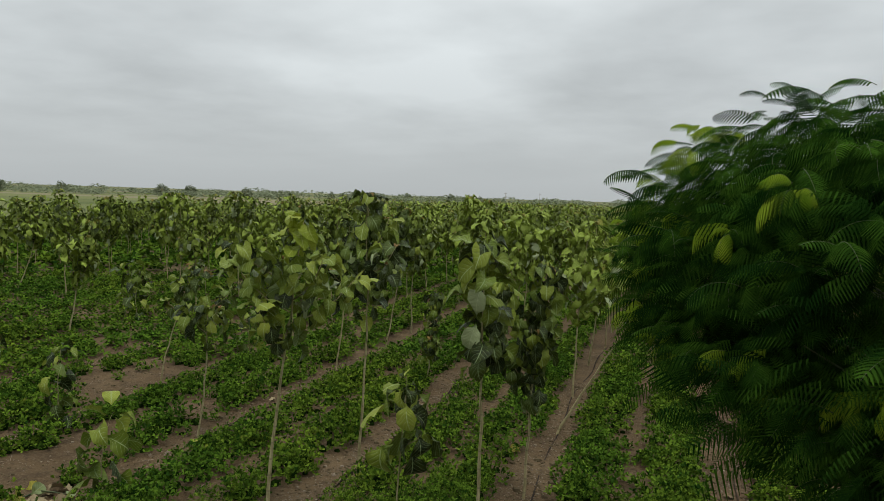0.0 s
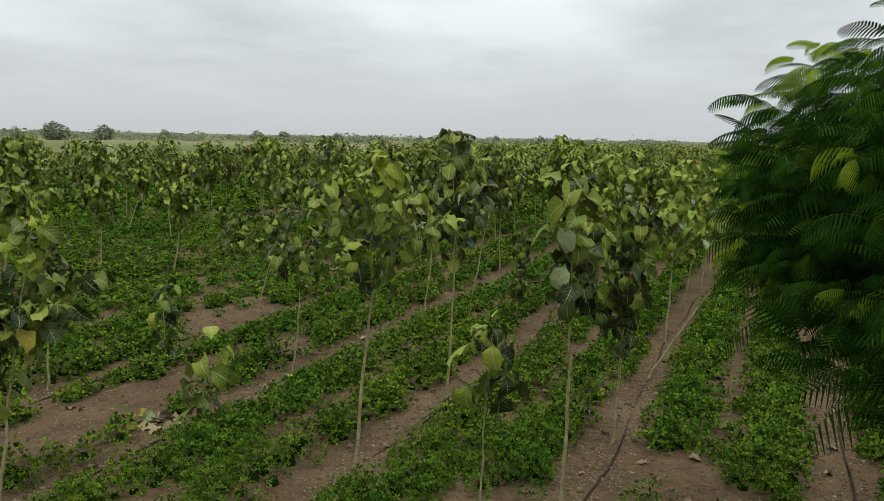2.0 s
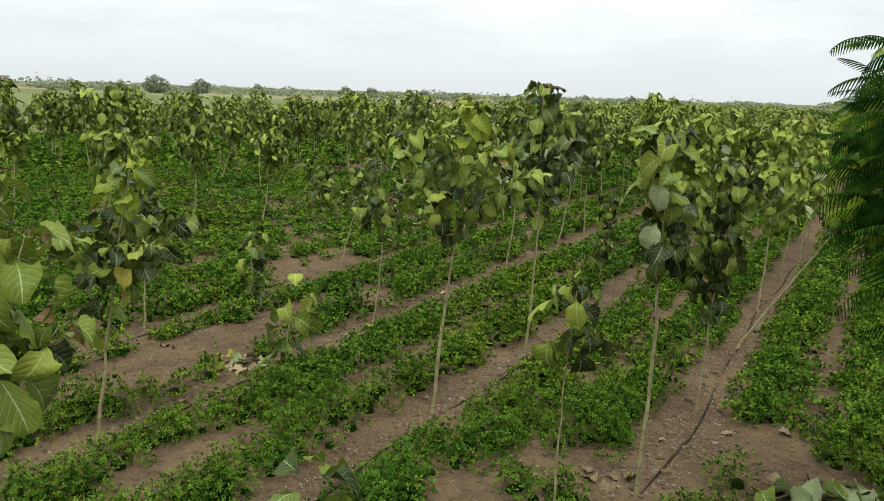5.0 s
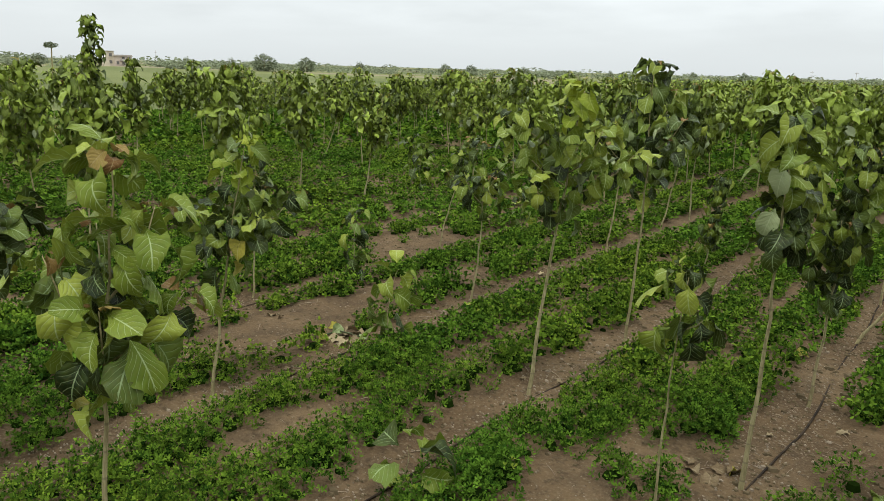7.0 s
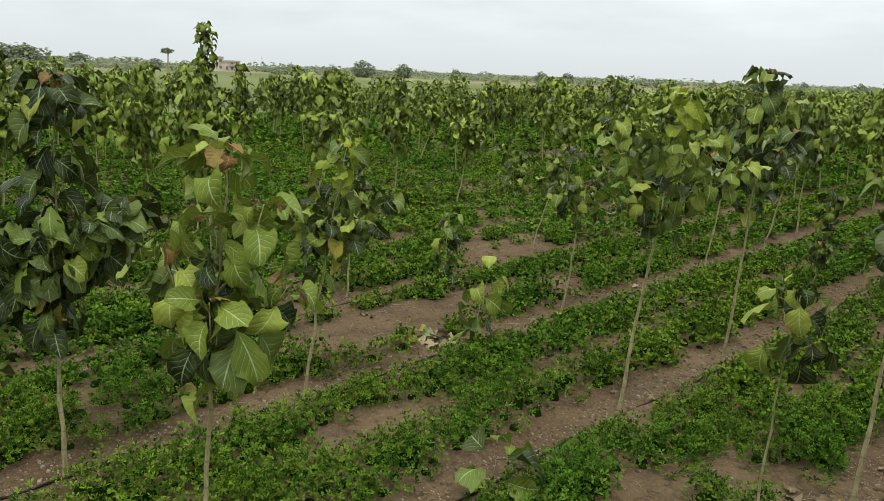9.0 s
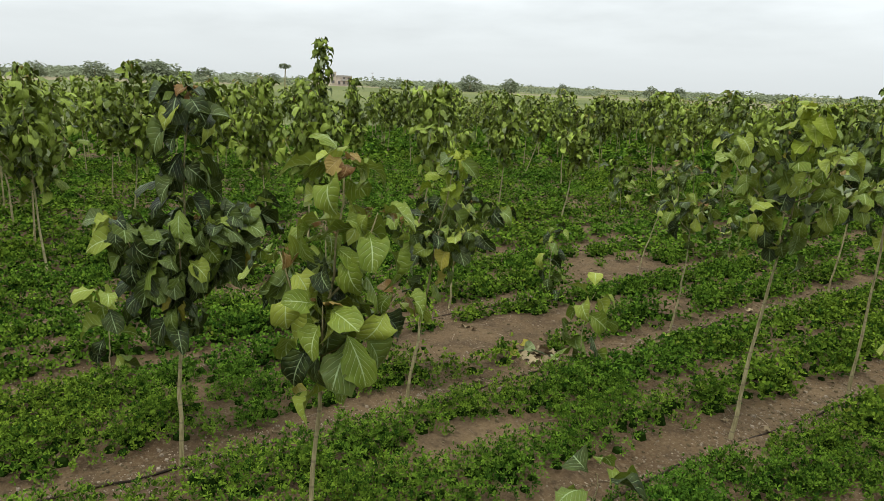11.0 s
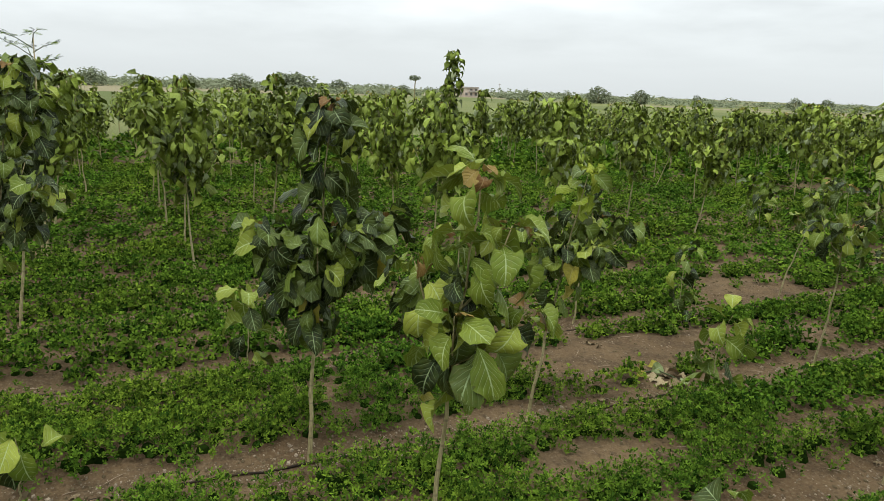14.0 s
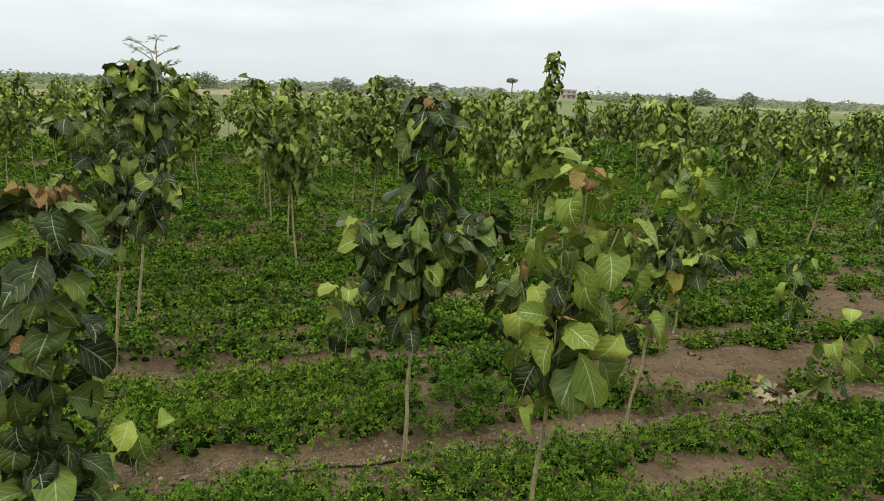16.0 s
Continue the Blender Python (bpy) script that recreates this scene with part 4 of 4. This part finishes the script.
def feathery_tree(x, y):
    """A low spreading tree: shoots that end in sprays of arching feathery leaves, close and dark within."""
    r = random.Random(5)
    root = tagged(new("feathery_tree"), "dense dark green tree with feathery fern-like leaves", "tree")
    root.location = (x, y, 0)
    part_of("trunk", mesh_from("trunk", *tube([(0, 0, -0.1), (0.03, 0.02, 0.5), (-0.02, 0.05, 1.1), (0.02, 0.0, 1.9)], [0.085, 0.075, 0.065, 0.05], 10), [M_BARK]), root)
    fronds = [frond_mesh(14, dr, cu, False) for dr, cu in ((1.1, 0.45), (1.5, 0.7), (0.8, 0.35), (1.9, 0.9))]
    youngs = [frond_mesh(14, dr, cu, True) for dr, cu in ((1.4, 1.0), (2.0, 1.5), (2.6, 1.2))]
    full = [frond_arrays(14, dr, cu, 1, 0.028)[0] for dr, cu in ((1.2, 0.6), (1.7, 0.9))]
    rough = [frond_arrays(12, dr, cu, 1, 0.021)[0] for dr, cu in ((0.9, 0.5), (1.4, 0.8))]
    poses = [[], [], [], [], []]
    centre, near = Vector((0, 0, 2.35)), Vector((-x, -y, 2.75)).normalized()
    outer = []
    for i in sorted(range(1200), key=lambda q: (q * 7) % 31):
        z = -0.88 + 1.86 * (i + 0.5) / 1200
        a = i * 2.39996 + r.gauss(0, 0.1)
        h = math.sqrt(1 - z * z)
        n = Vector((h * math.cos(a), h * math.sin(a), z))
        k = r.uniform(0.91, 1.0) + 0.06 * math.sin(3 * a + 2 * z) * math.cos(5 * z)
        wide = 2.28 * k * (1 if n.z > 0.15 else 1 + 0.32 * (n.z - 0.15))
        tip = centre + Vector((n.x * wide, n.y * wide, (1.08 * n.z ** 0.72 if n.z > 0 else 0.92 * n.z) * k))
        start = Vector((0, 0, r.uniform(0.9, 1.8)))
        mid = start.lerp(tip, 0.5) + Vector((0, 0, 0.15))
        if i % 8 == 0:
            part_of("limb", mesh_from("limb", *tube([start, mid, start.lerp(tip, 0.86)], [0.022, 0.010, 0.003], 6), [M_RACHIS]), root)
        # the side towards the rows bears every leaflet
        faces = n.dot(near) > 0.12 and math.atan2(x + tip.x, y + tip.y) < 0.36
        turn = math.atan2(n.y, n.x)
        fresh = r.random() < 0.27
        for f in range(12 if faces else 4):
            # leaves stand round the shoot's end, out, up and to both sides, and arch over
            fa = turn + (0.0, 0.9, -0.9, 0.4, -0.5, 1.5, -1.5, 2.2, -2.2, 0.2, -0.2, 0.8)[f] + r.gauss(0, 0.25)
            el = r.gauss(0.05, 0.22) + 0.05 * n.z - 0.05 * f
            back = r.uniform(0.0, 0.10) + 0.035 * f
            p = tip - n * back + Vector((0, 0, r.gauss(0, 0.02)))
            L = r.uniform(0.12, 0.22) * (1.7 if not faces else 0.7 if fresh and f < 2 else 1.0)
            m = leaf_pose(p, fa, el, L, r.gauss(0, 0.3))
            if faces and f < 2 and len(outer) < 290:
                outer.append((m, fresh))
            elif fresh and faces and f < 3:
                poses[4].append(m)
            else:
                poses[r.randrange(2) + (0 if faces and f < 9 else 2)].append(m)
    for m, young in outer:
        part_of("frond", r.choice(youngs if young else fronds), root, "bright yellow-green young frond" if young else "", m)
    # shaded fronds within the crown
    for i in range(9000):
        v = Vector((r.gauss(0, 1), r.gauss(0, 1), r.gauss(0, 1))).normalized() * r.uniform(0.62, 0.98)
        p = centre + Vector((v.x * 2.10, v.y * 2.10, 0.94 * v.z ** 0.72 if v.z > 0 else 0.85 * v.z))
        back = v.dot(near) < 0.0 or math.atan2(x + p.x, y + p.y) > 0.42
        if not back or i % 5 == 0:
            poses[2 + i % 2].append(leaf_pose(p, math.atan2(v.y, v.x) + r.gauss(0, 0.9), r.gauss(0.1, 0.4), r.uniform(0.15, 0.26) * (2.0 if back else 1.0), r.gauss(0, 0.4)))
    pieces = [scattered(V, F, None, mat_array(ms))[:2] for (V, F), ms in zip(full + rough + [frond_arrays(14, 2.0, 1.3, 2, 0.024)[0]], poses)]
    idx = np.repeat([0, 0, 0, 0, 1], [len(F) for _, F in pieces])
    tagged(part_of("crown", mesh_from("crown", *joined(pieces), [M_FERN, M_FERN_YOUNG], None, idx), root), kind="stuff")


feathery_tree(1.90, 3.35)


# ---- litter, hoses, grit ----
def dry_leaf(x, y, size, seed, age="dry"):
    r = random.Random(seed)
    ob = new("dead_leaf", r.choice(LEAF_MESH[age]))
    ob.matrix_basis = leaf_pose((x, y, float(ground_z(x, y)) + 0.02), r.uniform(0, 6.3), r.uniform(0.10, 0.2), size, r.gauss(0, 0.12))
    return tagged(ob, "curled pale dead teak leaf on bare soil", "dead leaf", "dead leaves on the ground")


LITTER = [(-6.16, 4.62, 0.26), (-6.05, 4.70, 0.2), (-5.03, 4.75, 0.30), (-5.20, 4.80, 0.30), (-5.10, 4.98, 0.26), (-5.28, 4.62, 0.22), (-4.98, 3.86, 0.2), (-6.76, 0.31, 0.2), (-6.68, 0.40, 0.14), (-1.82, 5.21, 0.22),
          (-1.45, 4.76, 0.28), (-1.52, 4.70, 0.26), (-1.38, 4.85, 0.24), (-1.50, 4.86, 0.2), (-1.62, 4.78, 0.2), (-2.92, 3.84, 0.2), (-1.10, 4.85, 0.2), (-0.55, 6.30, 0.2), (-0.20, 6.35, 0.22), (-0.72, 5.75, 0.2),
          (-0.85, 6.08, 0.2), (-3.30, 5.2, 0.2), (-2.45, 4.5, 0.18), (-3.05, 5.35, 0.2), (-1.0, 7.9, 0.18), (0.55, 7.2, 0.2), (0.75, 7.9, 0.2), (0.5, 6.6, 0.18), (-6.55, 8.0, 0.26), (-4.75, 3.45, 0.14),
          (-0.30, 5.30, 0.32), (-0.15, 5.38, 0.3), (-0.05, 5.25, 0.28), (-0.38, 5.48, 0.3), (-0.22, 5.55, 0.26), (0.05, 5.45, 0.28), (-5.18, 4.90, 0.32), (-5.0, 4.85, 0.3),
          (-5.3, 7.6, 0.2), (-5.05, 8.2, 0.22), (-6.9, -1.9, 0.2), (-4.95, -0.3, 0.16), (-8.6, 0.4, 0.2), (-1.3, 5.7, 0.16)]
for i, (x, y, size) in enumerate(LITTER):
    dry_leaf(x, y, size * (0.62 if size < 0.25 else 0.66), 900 + i)
for i, (x, y) in enumerate([(-1.30, 4.95), (-4.95, 6.45), (-1.5, 7.6)]):
    tagged(dry_leaf(x, y, 0.2, 960 + i, "yellow"), "yellowed fallen teak leaf near a stem")


def wilted_shoot(x, y, reach, turn, count, size, ages, seed, label):
    """A cut teak shoot left lying on the soil, with its limp leaves heaped about it."""
    r = random.Random(seed)
    root = tagged(new("wilted_shoot"), label, "fallen branch", "cut shoots on the ground")
    root.location = (x, y, float(ground_z(x, y)))
    d = Vector((math.cos(turn), math.sin(turn), 0)) * reach
    side = Vector((-d.y, d.x, 0)).normalized()
    pts = [-d * 0.5 + Vector((0, 0, 0.012)), -d * 0.2 + side * 0.04 + Vector((0, 0, 0.06)), d * 0.15 - side * 0.03 + Vector((0, 0, 0.07)), d * 0.5 + Vector((0, 0, 0.02))]
    part_of("stem", mesh_from("stem", *tube(pts, [0.010, 0.009, 0.007, 0.004], 6), [M_RACHIS]), root)
    for k in range(count):
        q = r.uniform(-0.5, 0.5)
        p = d * q + side * r.gauss(0, 0.05) + Vector((0, 0, r.uniform(0.02, 0.09)))
        a = turn + r.choice((-1, 1)) * r.uniform(0.5, 2.0)
        part_of("leaf", r.choice(LEAF_MESH[r.choice(ages)]), root, m=leaf_pose(p, a, r.uniform(0.1, 0.75), size * r.uniform(0.7, 1.1), r.gauss(0, 0.45)))


wilted_shoot(-0.18, 5.30, 0.75, 0.6, 20, 0.27, ("pale", "pale", "pale", "pale", "bright"), 31, "heap of limp pale green teak leaves on bare soil")
wilted_shoot(-5.22, 4.82, 0.42, 0.5, 6, 0.19, ("yellow", "dry", "pale"), 32, "withered yellowish teak shoot lying on bare soil")


def hose(x, y0, y1, seed):
    """A drip hose along a row of trees, here and there sunk in the soil."""
    r = random.Random(seed)
    pts, y = [], y0
    ph = r.uniform(0, 6)
    while y < y1:
        xx = x + 0.05 * math.sin(0.8 * y + ph) + 0.025 * math.sin(2.3 * y)
        pts.append((xx, y, float(ground_z(xx, y)) + 0.004 + 0.012 * math.sin(1.9 * y + ph) + 0.006 * math.sin(5.1 * y)))
        y += 0.12
    ob = new("drip_hose", mesh_from("drip_hose", *tube(pts, [0.009] * len(pts), 6), [M_HOSE]))
    tagged(ob, "thin black drip irrigation hose half sunk in soil", "hose", "drip hoses along the rows")


for k, (dx, y0, y1) in enumerate([(0.02, 4.4, 14.0), (0.10, 1.5, 14.0), (0.06, -2.0, 14.0), (0.05, -4.0, 12.0), (0.1, -4.0, 12.0)]):
    hose(ROWS_X0 - ROW_STEP * k + dx, y0, y1, 50 + k)
hose(0.66, 5.5, 14.0, 60)


def grit(name, label, n, lo, hi, pulled, mat, seed, heaps=()):
    """Pale stones and crumbs of soil along the rows, more of them round the stems."""
    g = np.random.default_rng(seed)
    x, y = g.uniform(-9.5, 1.6, n), g.uniform(-2.5, 11.0, n)
    if heaps:
        at = np.array(heaps)[g.integers(0, len(heaps), n)]
        x, y = at[:, 0] + g.normal(0, 0.20, n), at[:, 1] + g.normal(0, 0.38, n)
    k = np.round((x - ROWS_X0) / ROW_STEP)
    pull = g.random(n) < pulled
    x = np.where(pull, ROWS_X0 + ROW_STEP * k + g.normal(0, 0.16, n), x)
    ok = (weed_cover(x, y) < 0.4) & (np.hypot(x, y) > 2)
    x, y = x[ok], y[ok]
    z = ground_z(x, y)
    cube = np.array([(-1, -1, -1), (1, -1, -1), (1, 1, -1), (-1, 1, -1), (-0.7, -0.6, 0.9), (0.6, -0.7, 0.8), (0.7, 0.6, 1.0), (-0.6, 0.7, 0.8)], float)
    faces = [(4, 5, 6, 7), (0, 1, 5, 4), (1, 2, 6, 5), (2, 3, 7, 6), (3, 0, 4, 7)]
    ms = np.zeros((len(x), 4, 4))
    size, a = g.uniform(lo, hi, len(x)) * np.where(g.random(len(x)) < 0.04, 2.2, 1), g.uniform(0, 6.3, len(x))
    ms[:, 0, 0], ms[:, 0, 1], ms[:, 1, 0], ms[:, 1, 1] = size * np.cos(a), -size * np.sin(a), 0.7 * size * np.sin(a), 0.7 * size * np.cos(a)
    ms[:, 2, 2], ms[:, 3, 3] = size * 0.6, 1
    ms[:, 0, 3], ms[:, 1, 3], ms[:, 2, 3] = x, y, z + 0.002
    V, F, _ = scattered(cube, faces, None, ms)
    tagged(new(name, mesh_from(name, V, F, [mat], smooth=False)), label, name.replace("_", " "), kind="stuff")


grit("gravel", "pale grit and small stones on bare soil", 11000, 0.004, 0.011, 0.7, M_GRAVEL, 3)
grit("gravel", "pale grit heaped round the feet of the stems", 1300, 0.003, 0.007, 0.0, M_GRAVEL, 6, [(-1.25, 6.40), (-1.32, 5.15), (-1.28, 5.75), (-3.12, 4.85), (-3.05, 5.60), (-3.02, 6.60), (-4.93, 1.50), (-5.25, -0.30), (-5.00, 0.40), (-4.95, 3.20)])
grit("soil_crumbs", "loose brown crumbs of soil on bare strips", 9000, 0.006, 0.020, 0.45, M_CLOD, 4)


# ---- far trees, house and poles ----
def polar(az, dist, z=0.0):
    return Vector((-math.sin(radians(az)) * dist, math.cos(radians(az)) * dist, z))


def clump_poses(r, centre, rx, rz, count, leaf):
    out = []
    for _ in range(count):
        v = Vector((r.gauss(0, 1), r.gauss(0, 1), r.gauss(0, 1))).normalized()
        k = r.uniform(0.55, 1.0) ** 0.5 * (1 + 0.18 * math.sin(5 * v.x + 3 * v.z) + 0.12 * math.sin(9 * v.y))
        p = centre + Vector((v.x * rx * k, v.y * rx * k, v.z * rz * k))
        out.append(leaf_pose(p, r.uniform(0, 6.3), r.uniform(-0.7, 0.5), leaf * r.uniform(0.6, 1.3), r.uniform(-0.6, 0.6)))
    return out


CLUMP_LEAF = leaf_arrays(0.9, 0.5, 0.2, 1, 0, 1, 2)
CLUMP_LOW = ([(-0.4, 0, 0), (0.45, 0.1, 0.1), (0.3, 0.9, 0), (-0.35, 1.0, -0.1)], [(0, 1, 2, 3)])


def distant_tree(az, el, width, dist, seed, flat=0.62, label="round green tree on the far edge of the fields"):
    """A round-headed tree whose middle stands at az, el degrees and whose crown is width degrees across."""
    r = random.Random(seed)
    base = polar(az, dist)
    zc = 2.7 + math.tan(radians(el)) * dist
    rx = math.tan(radians(width / 2)) * dist
    root = tagged(new("distant_tree"), label, "tree", "trees on the horizon")
    root.location = base
    part_of("trunk", mesh_from("trunk", *tube([(0, 0, -0.2), (0.1, 0, zc * 0.6), (0.1, 0.1, zc)], [dist / 900, dist / 1200, 0.06], 7), [M_BARK]), root)
    low = zc - rx * flat if flat < 0.5 else 0.0
    top = (zc + rx * flat) * (0.86 if flat > 0.5 else 1.0)
    ms = clump_poses(r, Vector((0, 0, (low + top) / 2)), rx * 1.1, (top - low) / 2, 900, rx * 0.22)
    V, F, _ = scattered(CLUMP_LEAF[0], CLUMP_LEAF[1], None, mat_array(ms))
    part_of("crown", mesh_from("crown", V, F, [M_FARLEAF_HAZY], smooth=False), root)


for i, (az, el, wd) in enumerate([(53.4, 0.33, 1.5), (50.25, 0.25, 1.15), (73.45, 0.22, 1.2), (76.9, 0.2, 2.6), (58.9, 0.22, 0.55), (55.75, 0.22, 0.6), (80.8, 0.35, 1.5), (39.6, 0.12, 0.9), (37.6, 0.1, 0.9),
                                 (46.2, 0.15, 0.7), (33.5, 0.1, 0.8), (27.0, 0.08, 0.5), (17.5, 0.1, 0.7), (15.2, 0.08, 0.5), (21.0, 0.06, 0.6), (84.5, 0.25, 1.2), (91.0, 0.3, 1.6), (68.5, 0.1, 0.9)]):
    distant_tree(az, el, wd, 250 + 12 * (i % 5), 700 + i)
# a lone slim tree with a small flat head
distant_tree(67.65, 0.80, 0.75, 90, 790, 0.48, "lone slim tree with a small flat-topped head")


def far_hedges():
    """The low line of trees and scrub that closes the plain."""
    r = random.Random(12)
    ms = []
    for i in range(600):
        az = r.uniform(-30, 118)
        dist = r.choice([270, 330, 400, 490]) * r.uniform(0.92, 1.08)
        if 61.5 < az < 66.5 and dist < 420:
            continue
        tall = (0.6 + 2.1 * dist / 300) * r.uniform(0.5, 1.15) * (1.2 if az > 58 else 1.0)
        p = polar(az, dist, tall * 0.42)
        ms += clump_poses(r, p, tall * r.uniform(1.3, 3.0), tall * 0.5, 130, tall * 0.30)
    V, F, _ = scattered(CLUMP_LOW[0], CLUMP_LOW[1], None, mat_array(ms))
    tagged(new("far_hedge", mesh_from("far_hedge", V, F, [M_FARLEAF_HAZY], smooth=False)), "distant grey-green hedges and scrub along field edges", "hedge", kind="stuff")


far_hedges()


def box(lo, hi):
    (a, b, c), (d, e, f) = lo, hi
    V = [(a, b, c), (d, b, c), (d, e, c), (a, e, c), (a, b, f), (d, b, f), (d, e, f), (a, e, f)]
    return V, [(0, 3, 2, 1), (4, 5, 6, 7), (0, 1, 5, 4), (1, 2, 6, 5), (2, 3, 7, 6), (3, 0, 4, 7)]


def far_house():
    root = tagged(new("farm_house"), "haze-paled pink two-storey farm house with flat roof", "house")
    root.matrix_basis = Matrix.Translation(polar(63.4, 300)) @ Matrix.Rotation(radians(63.4 + 12), 4, "Z") @ Matrix.Scale(0.85, 4)

    def add(name, boxes, mat, parent=root):
        return part_of(name, mesh_from(name, *joined([box(*b) for b in boxes]), [mat], smooth=False), parent)

    add("wall", [((-2.2, 0, 0), (5.0, 7, 4.3))], M_PLASTER)
    add("tower", [((-5.0, 0.3, 0), (-2.2, 5, 6.3))], M_CREAM)
    roof = add("roof", [((-2.5, -0.5, 4.3), (5.3, 7.4, 4.55))], M_CONCRETE)
    add("parapet", [((-2.2, -0.4, 4.55), (5.2, -0.2, 4.95))], M_CONCRETE, roof)
    add("roof", [((-5.3, 0.0, 6.3), (-1.9, 5.3, 6.5))], M_CONCRETE)
    add("yard_wall", [((-22, -4, 0), (-5.4, -3.7, 1.7))], M_CREAM)
    add("balcony", [((0, -1.2, 2.4), (5.0, 0, 2.55)), ((0, -1.2, 2.55), (5.0, -1.08, 3.2))], M_CONCRETE)
    for x, z in ((-4.2, 4.2), (-4.2, 1.2), (-1.4, 0.9), (0.9, 0.9), (3.2, 0.9), (0.9, 2.7), (3.2, 2.7)):
        w = add("window", [((x, -0.06, z), (x + 1.1, 0.02 if x > -2 else 0.32, z + 1.3))], M_HAZYPANE)
        add("sill", [((x - 0.1, -0.2, z - 0.1), (x + 1.2, 0.0, z - 0.003))], M_CONCRETE, w)


far_house()


def pole(az, dist, H):
    root = tagged(new("utility_pole"), "thin grey utility pole on the horizon", "pole", "utility poles on the horizon")
    root.location = polar(az, dist)
    part_of("mast", mesh_from("mast", *tube([(0, 0, -0.3), (0, 0, H)], [0.11, 0.07], 8), [M_CONCRETE]), root)
    part_of("crossarm", mesh_from("crossarm", *box((-0.9, -0.06, H - 0.8), (0.9, 0.06, H - 0.65)), [M_CONCRETE], smooth=False), root)


for az, dist, H in ((10.5, 420, 6.5), (13.2, 440, 6.5), (61.0, 330, 6.5)):
    pole(az, dist, H)


def lacy_tree(x, y, H):
    """A slim tree that overtops the teaks with flat sprays of small feathery leaves."""
    r = random.Random(8)
    root = tagged(new("slim_tree"), "slim tree with flat lacy sprays above the teaks", "tree")
    root.location = (x, y, 0)
    part_of("trunk", mesh_from("trunk", *tube([(0, 0, -0.05), (0.04, 0.02, H * 0.5), (0.0, 0.05, H)], [0.028, 0.02, 0.006], 8), [M_BARK]), root)
    meshes = [frond_mesh(10, 0.7, 0.4, False), frond_mesh(10, 0.5, 0.5, True)]
    for i in range(9):
        a, z0 = i * 2.4, H * (0.80 + 0.02 * i)
        reach = r.uniform(0.25, 0.5)
        end = Vector((math.cos(a) * reach, math.sin(a) * reach, min(H + 0.05, z0 + r.uniform(0.1, 0.25))))
        part_of("branch", mesh_from("branch", *tube([(0, 0.03, z0), (end.x * 0.5, end.y * 0.5, end.z - 0.06), tuple(end)], [0.008, 0.006, 0.003], 5), [M_RACHIS]), root)
        for f in range(11):
            q = r.uniform(0.35, 1.0)
            p = Vector((end.x * q, end.y * q, end.z - 0.06 * (1 - q)))
            part_of("frond", meshes[f % 2], root, m=leaf_pose(p, a + r.gauss(0, 0.9), r.gauss(0.1, 0.25), r.uniform(0.09, 0.16), r.gauss(0, 0.3)))


lacy_tree(-12.3, -0.92, 3.25)


def twigs():
    """Broken stalks and straw on the bare strips."""
    g = np.random.default_rng(9)
    n = 900
    x, y = g.uniform(-9.0, 1.4, n), g.uniform(-2.0, 10.0, n)
    ok = (weed_cover(x, y) < 0.3) & (np.hypot(x, y) > 2)
    pieces = []
    for px, py in zip(x[ok], y[ok]):
        a, L, z = g.uniform(0, 6.3), g.uniform(0.02, 0.09), float(ground_z(px, py))
        d = Vector((math.cos(a), math.sin(a), 0)) * L
        p = Vector((px, py, z + 0.006))
        pieces.append(tube([p - d, p + Vector((0, 0, 0.004)), p + d], [0.0025, 0.003, 0.002], 4, False))
    tagged(new("straw", mesh_from("straw", *joined(pieces), [M_STRAW])), "scattered dry stalks and straw on bare soil", "straw", kind="stuff")


twigs()
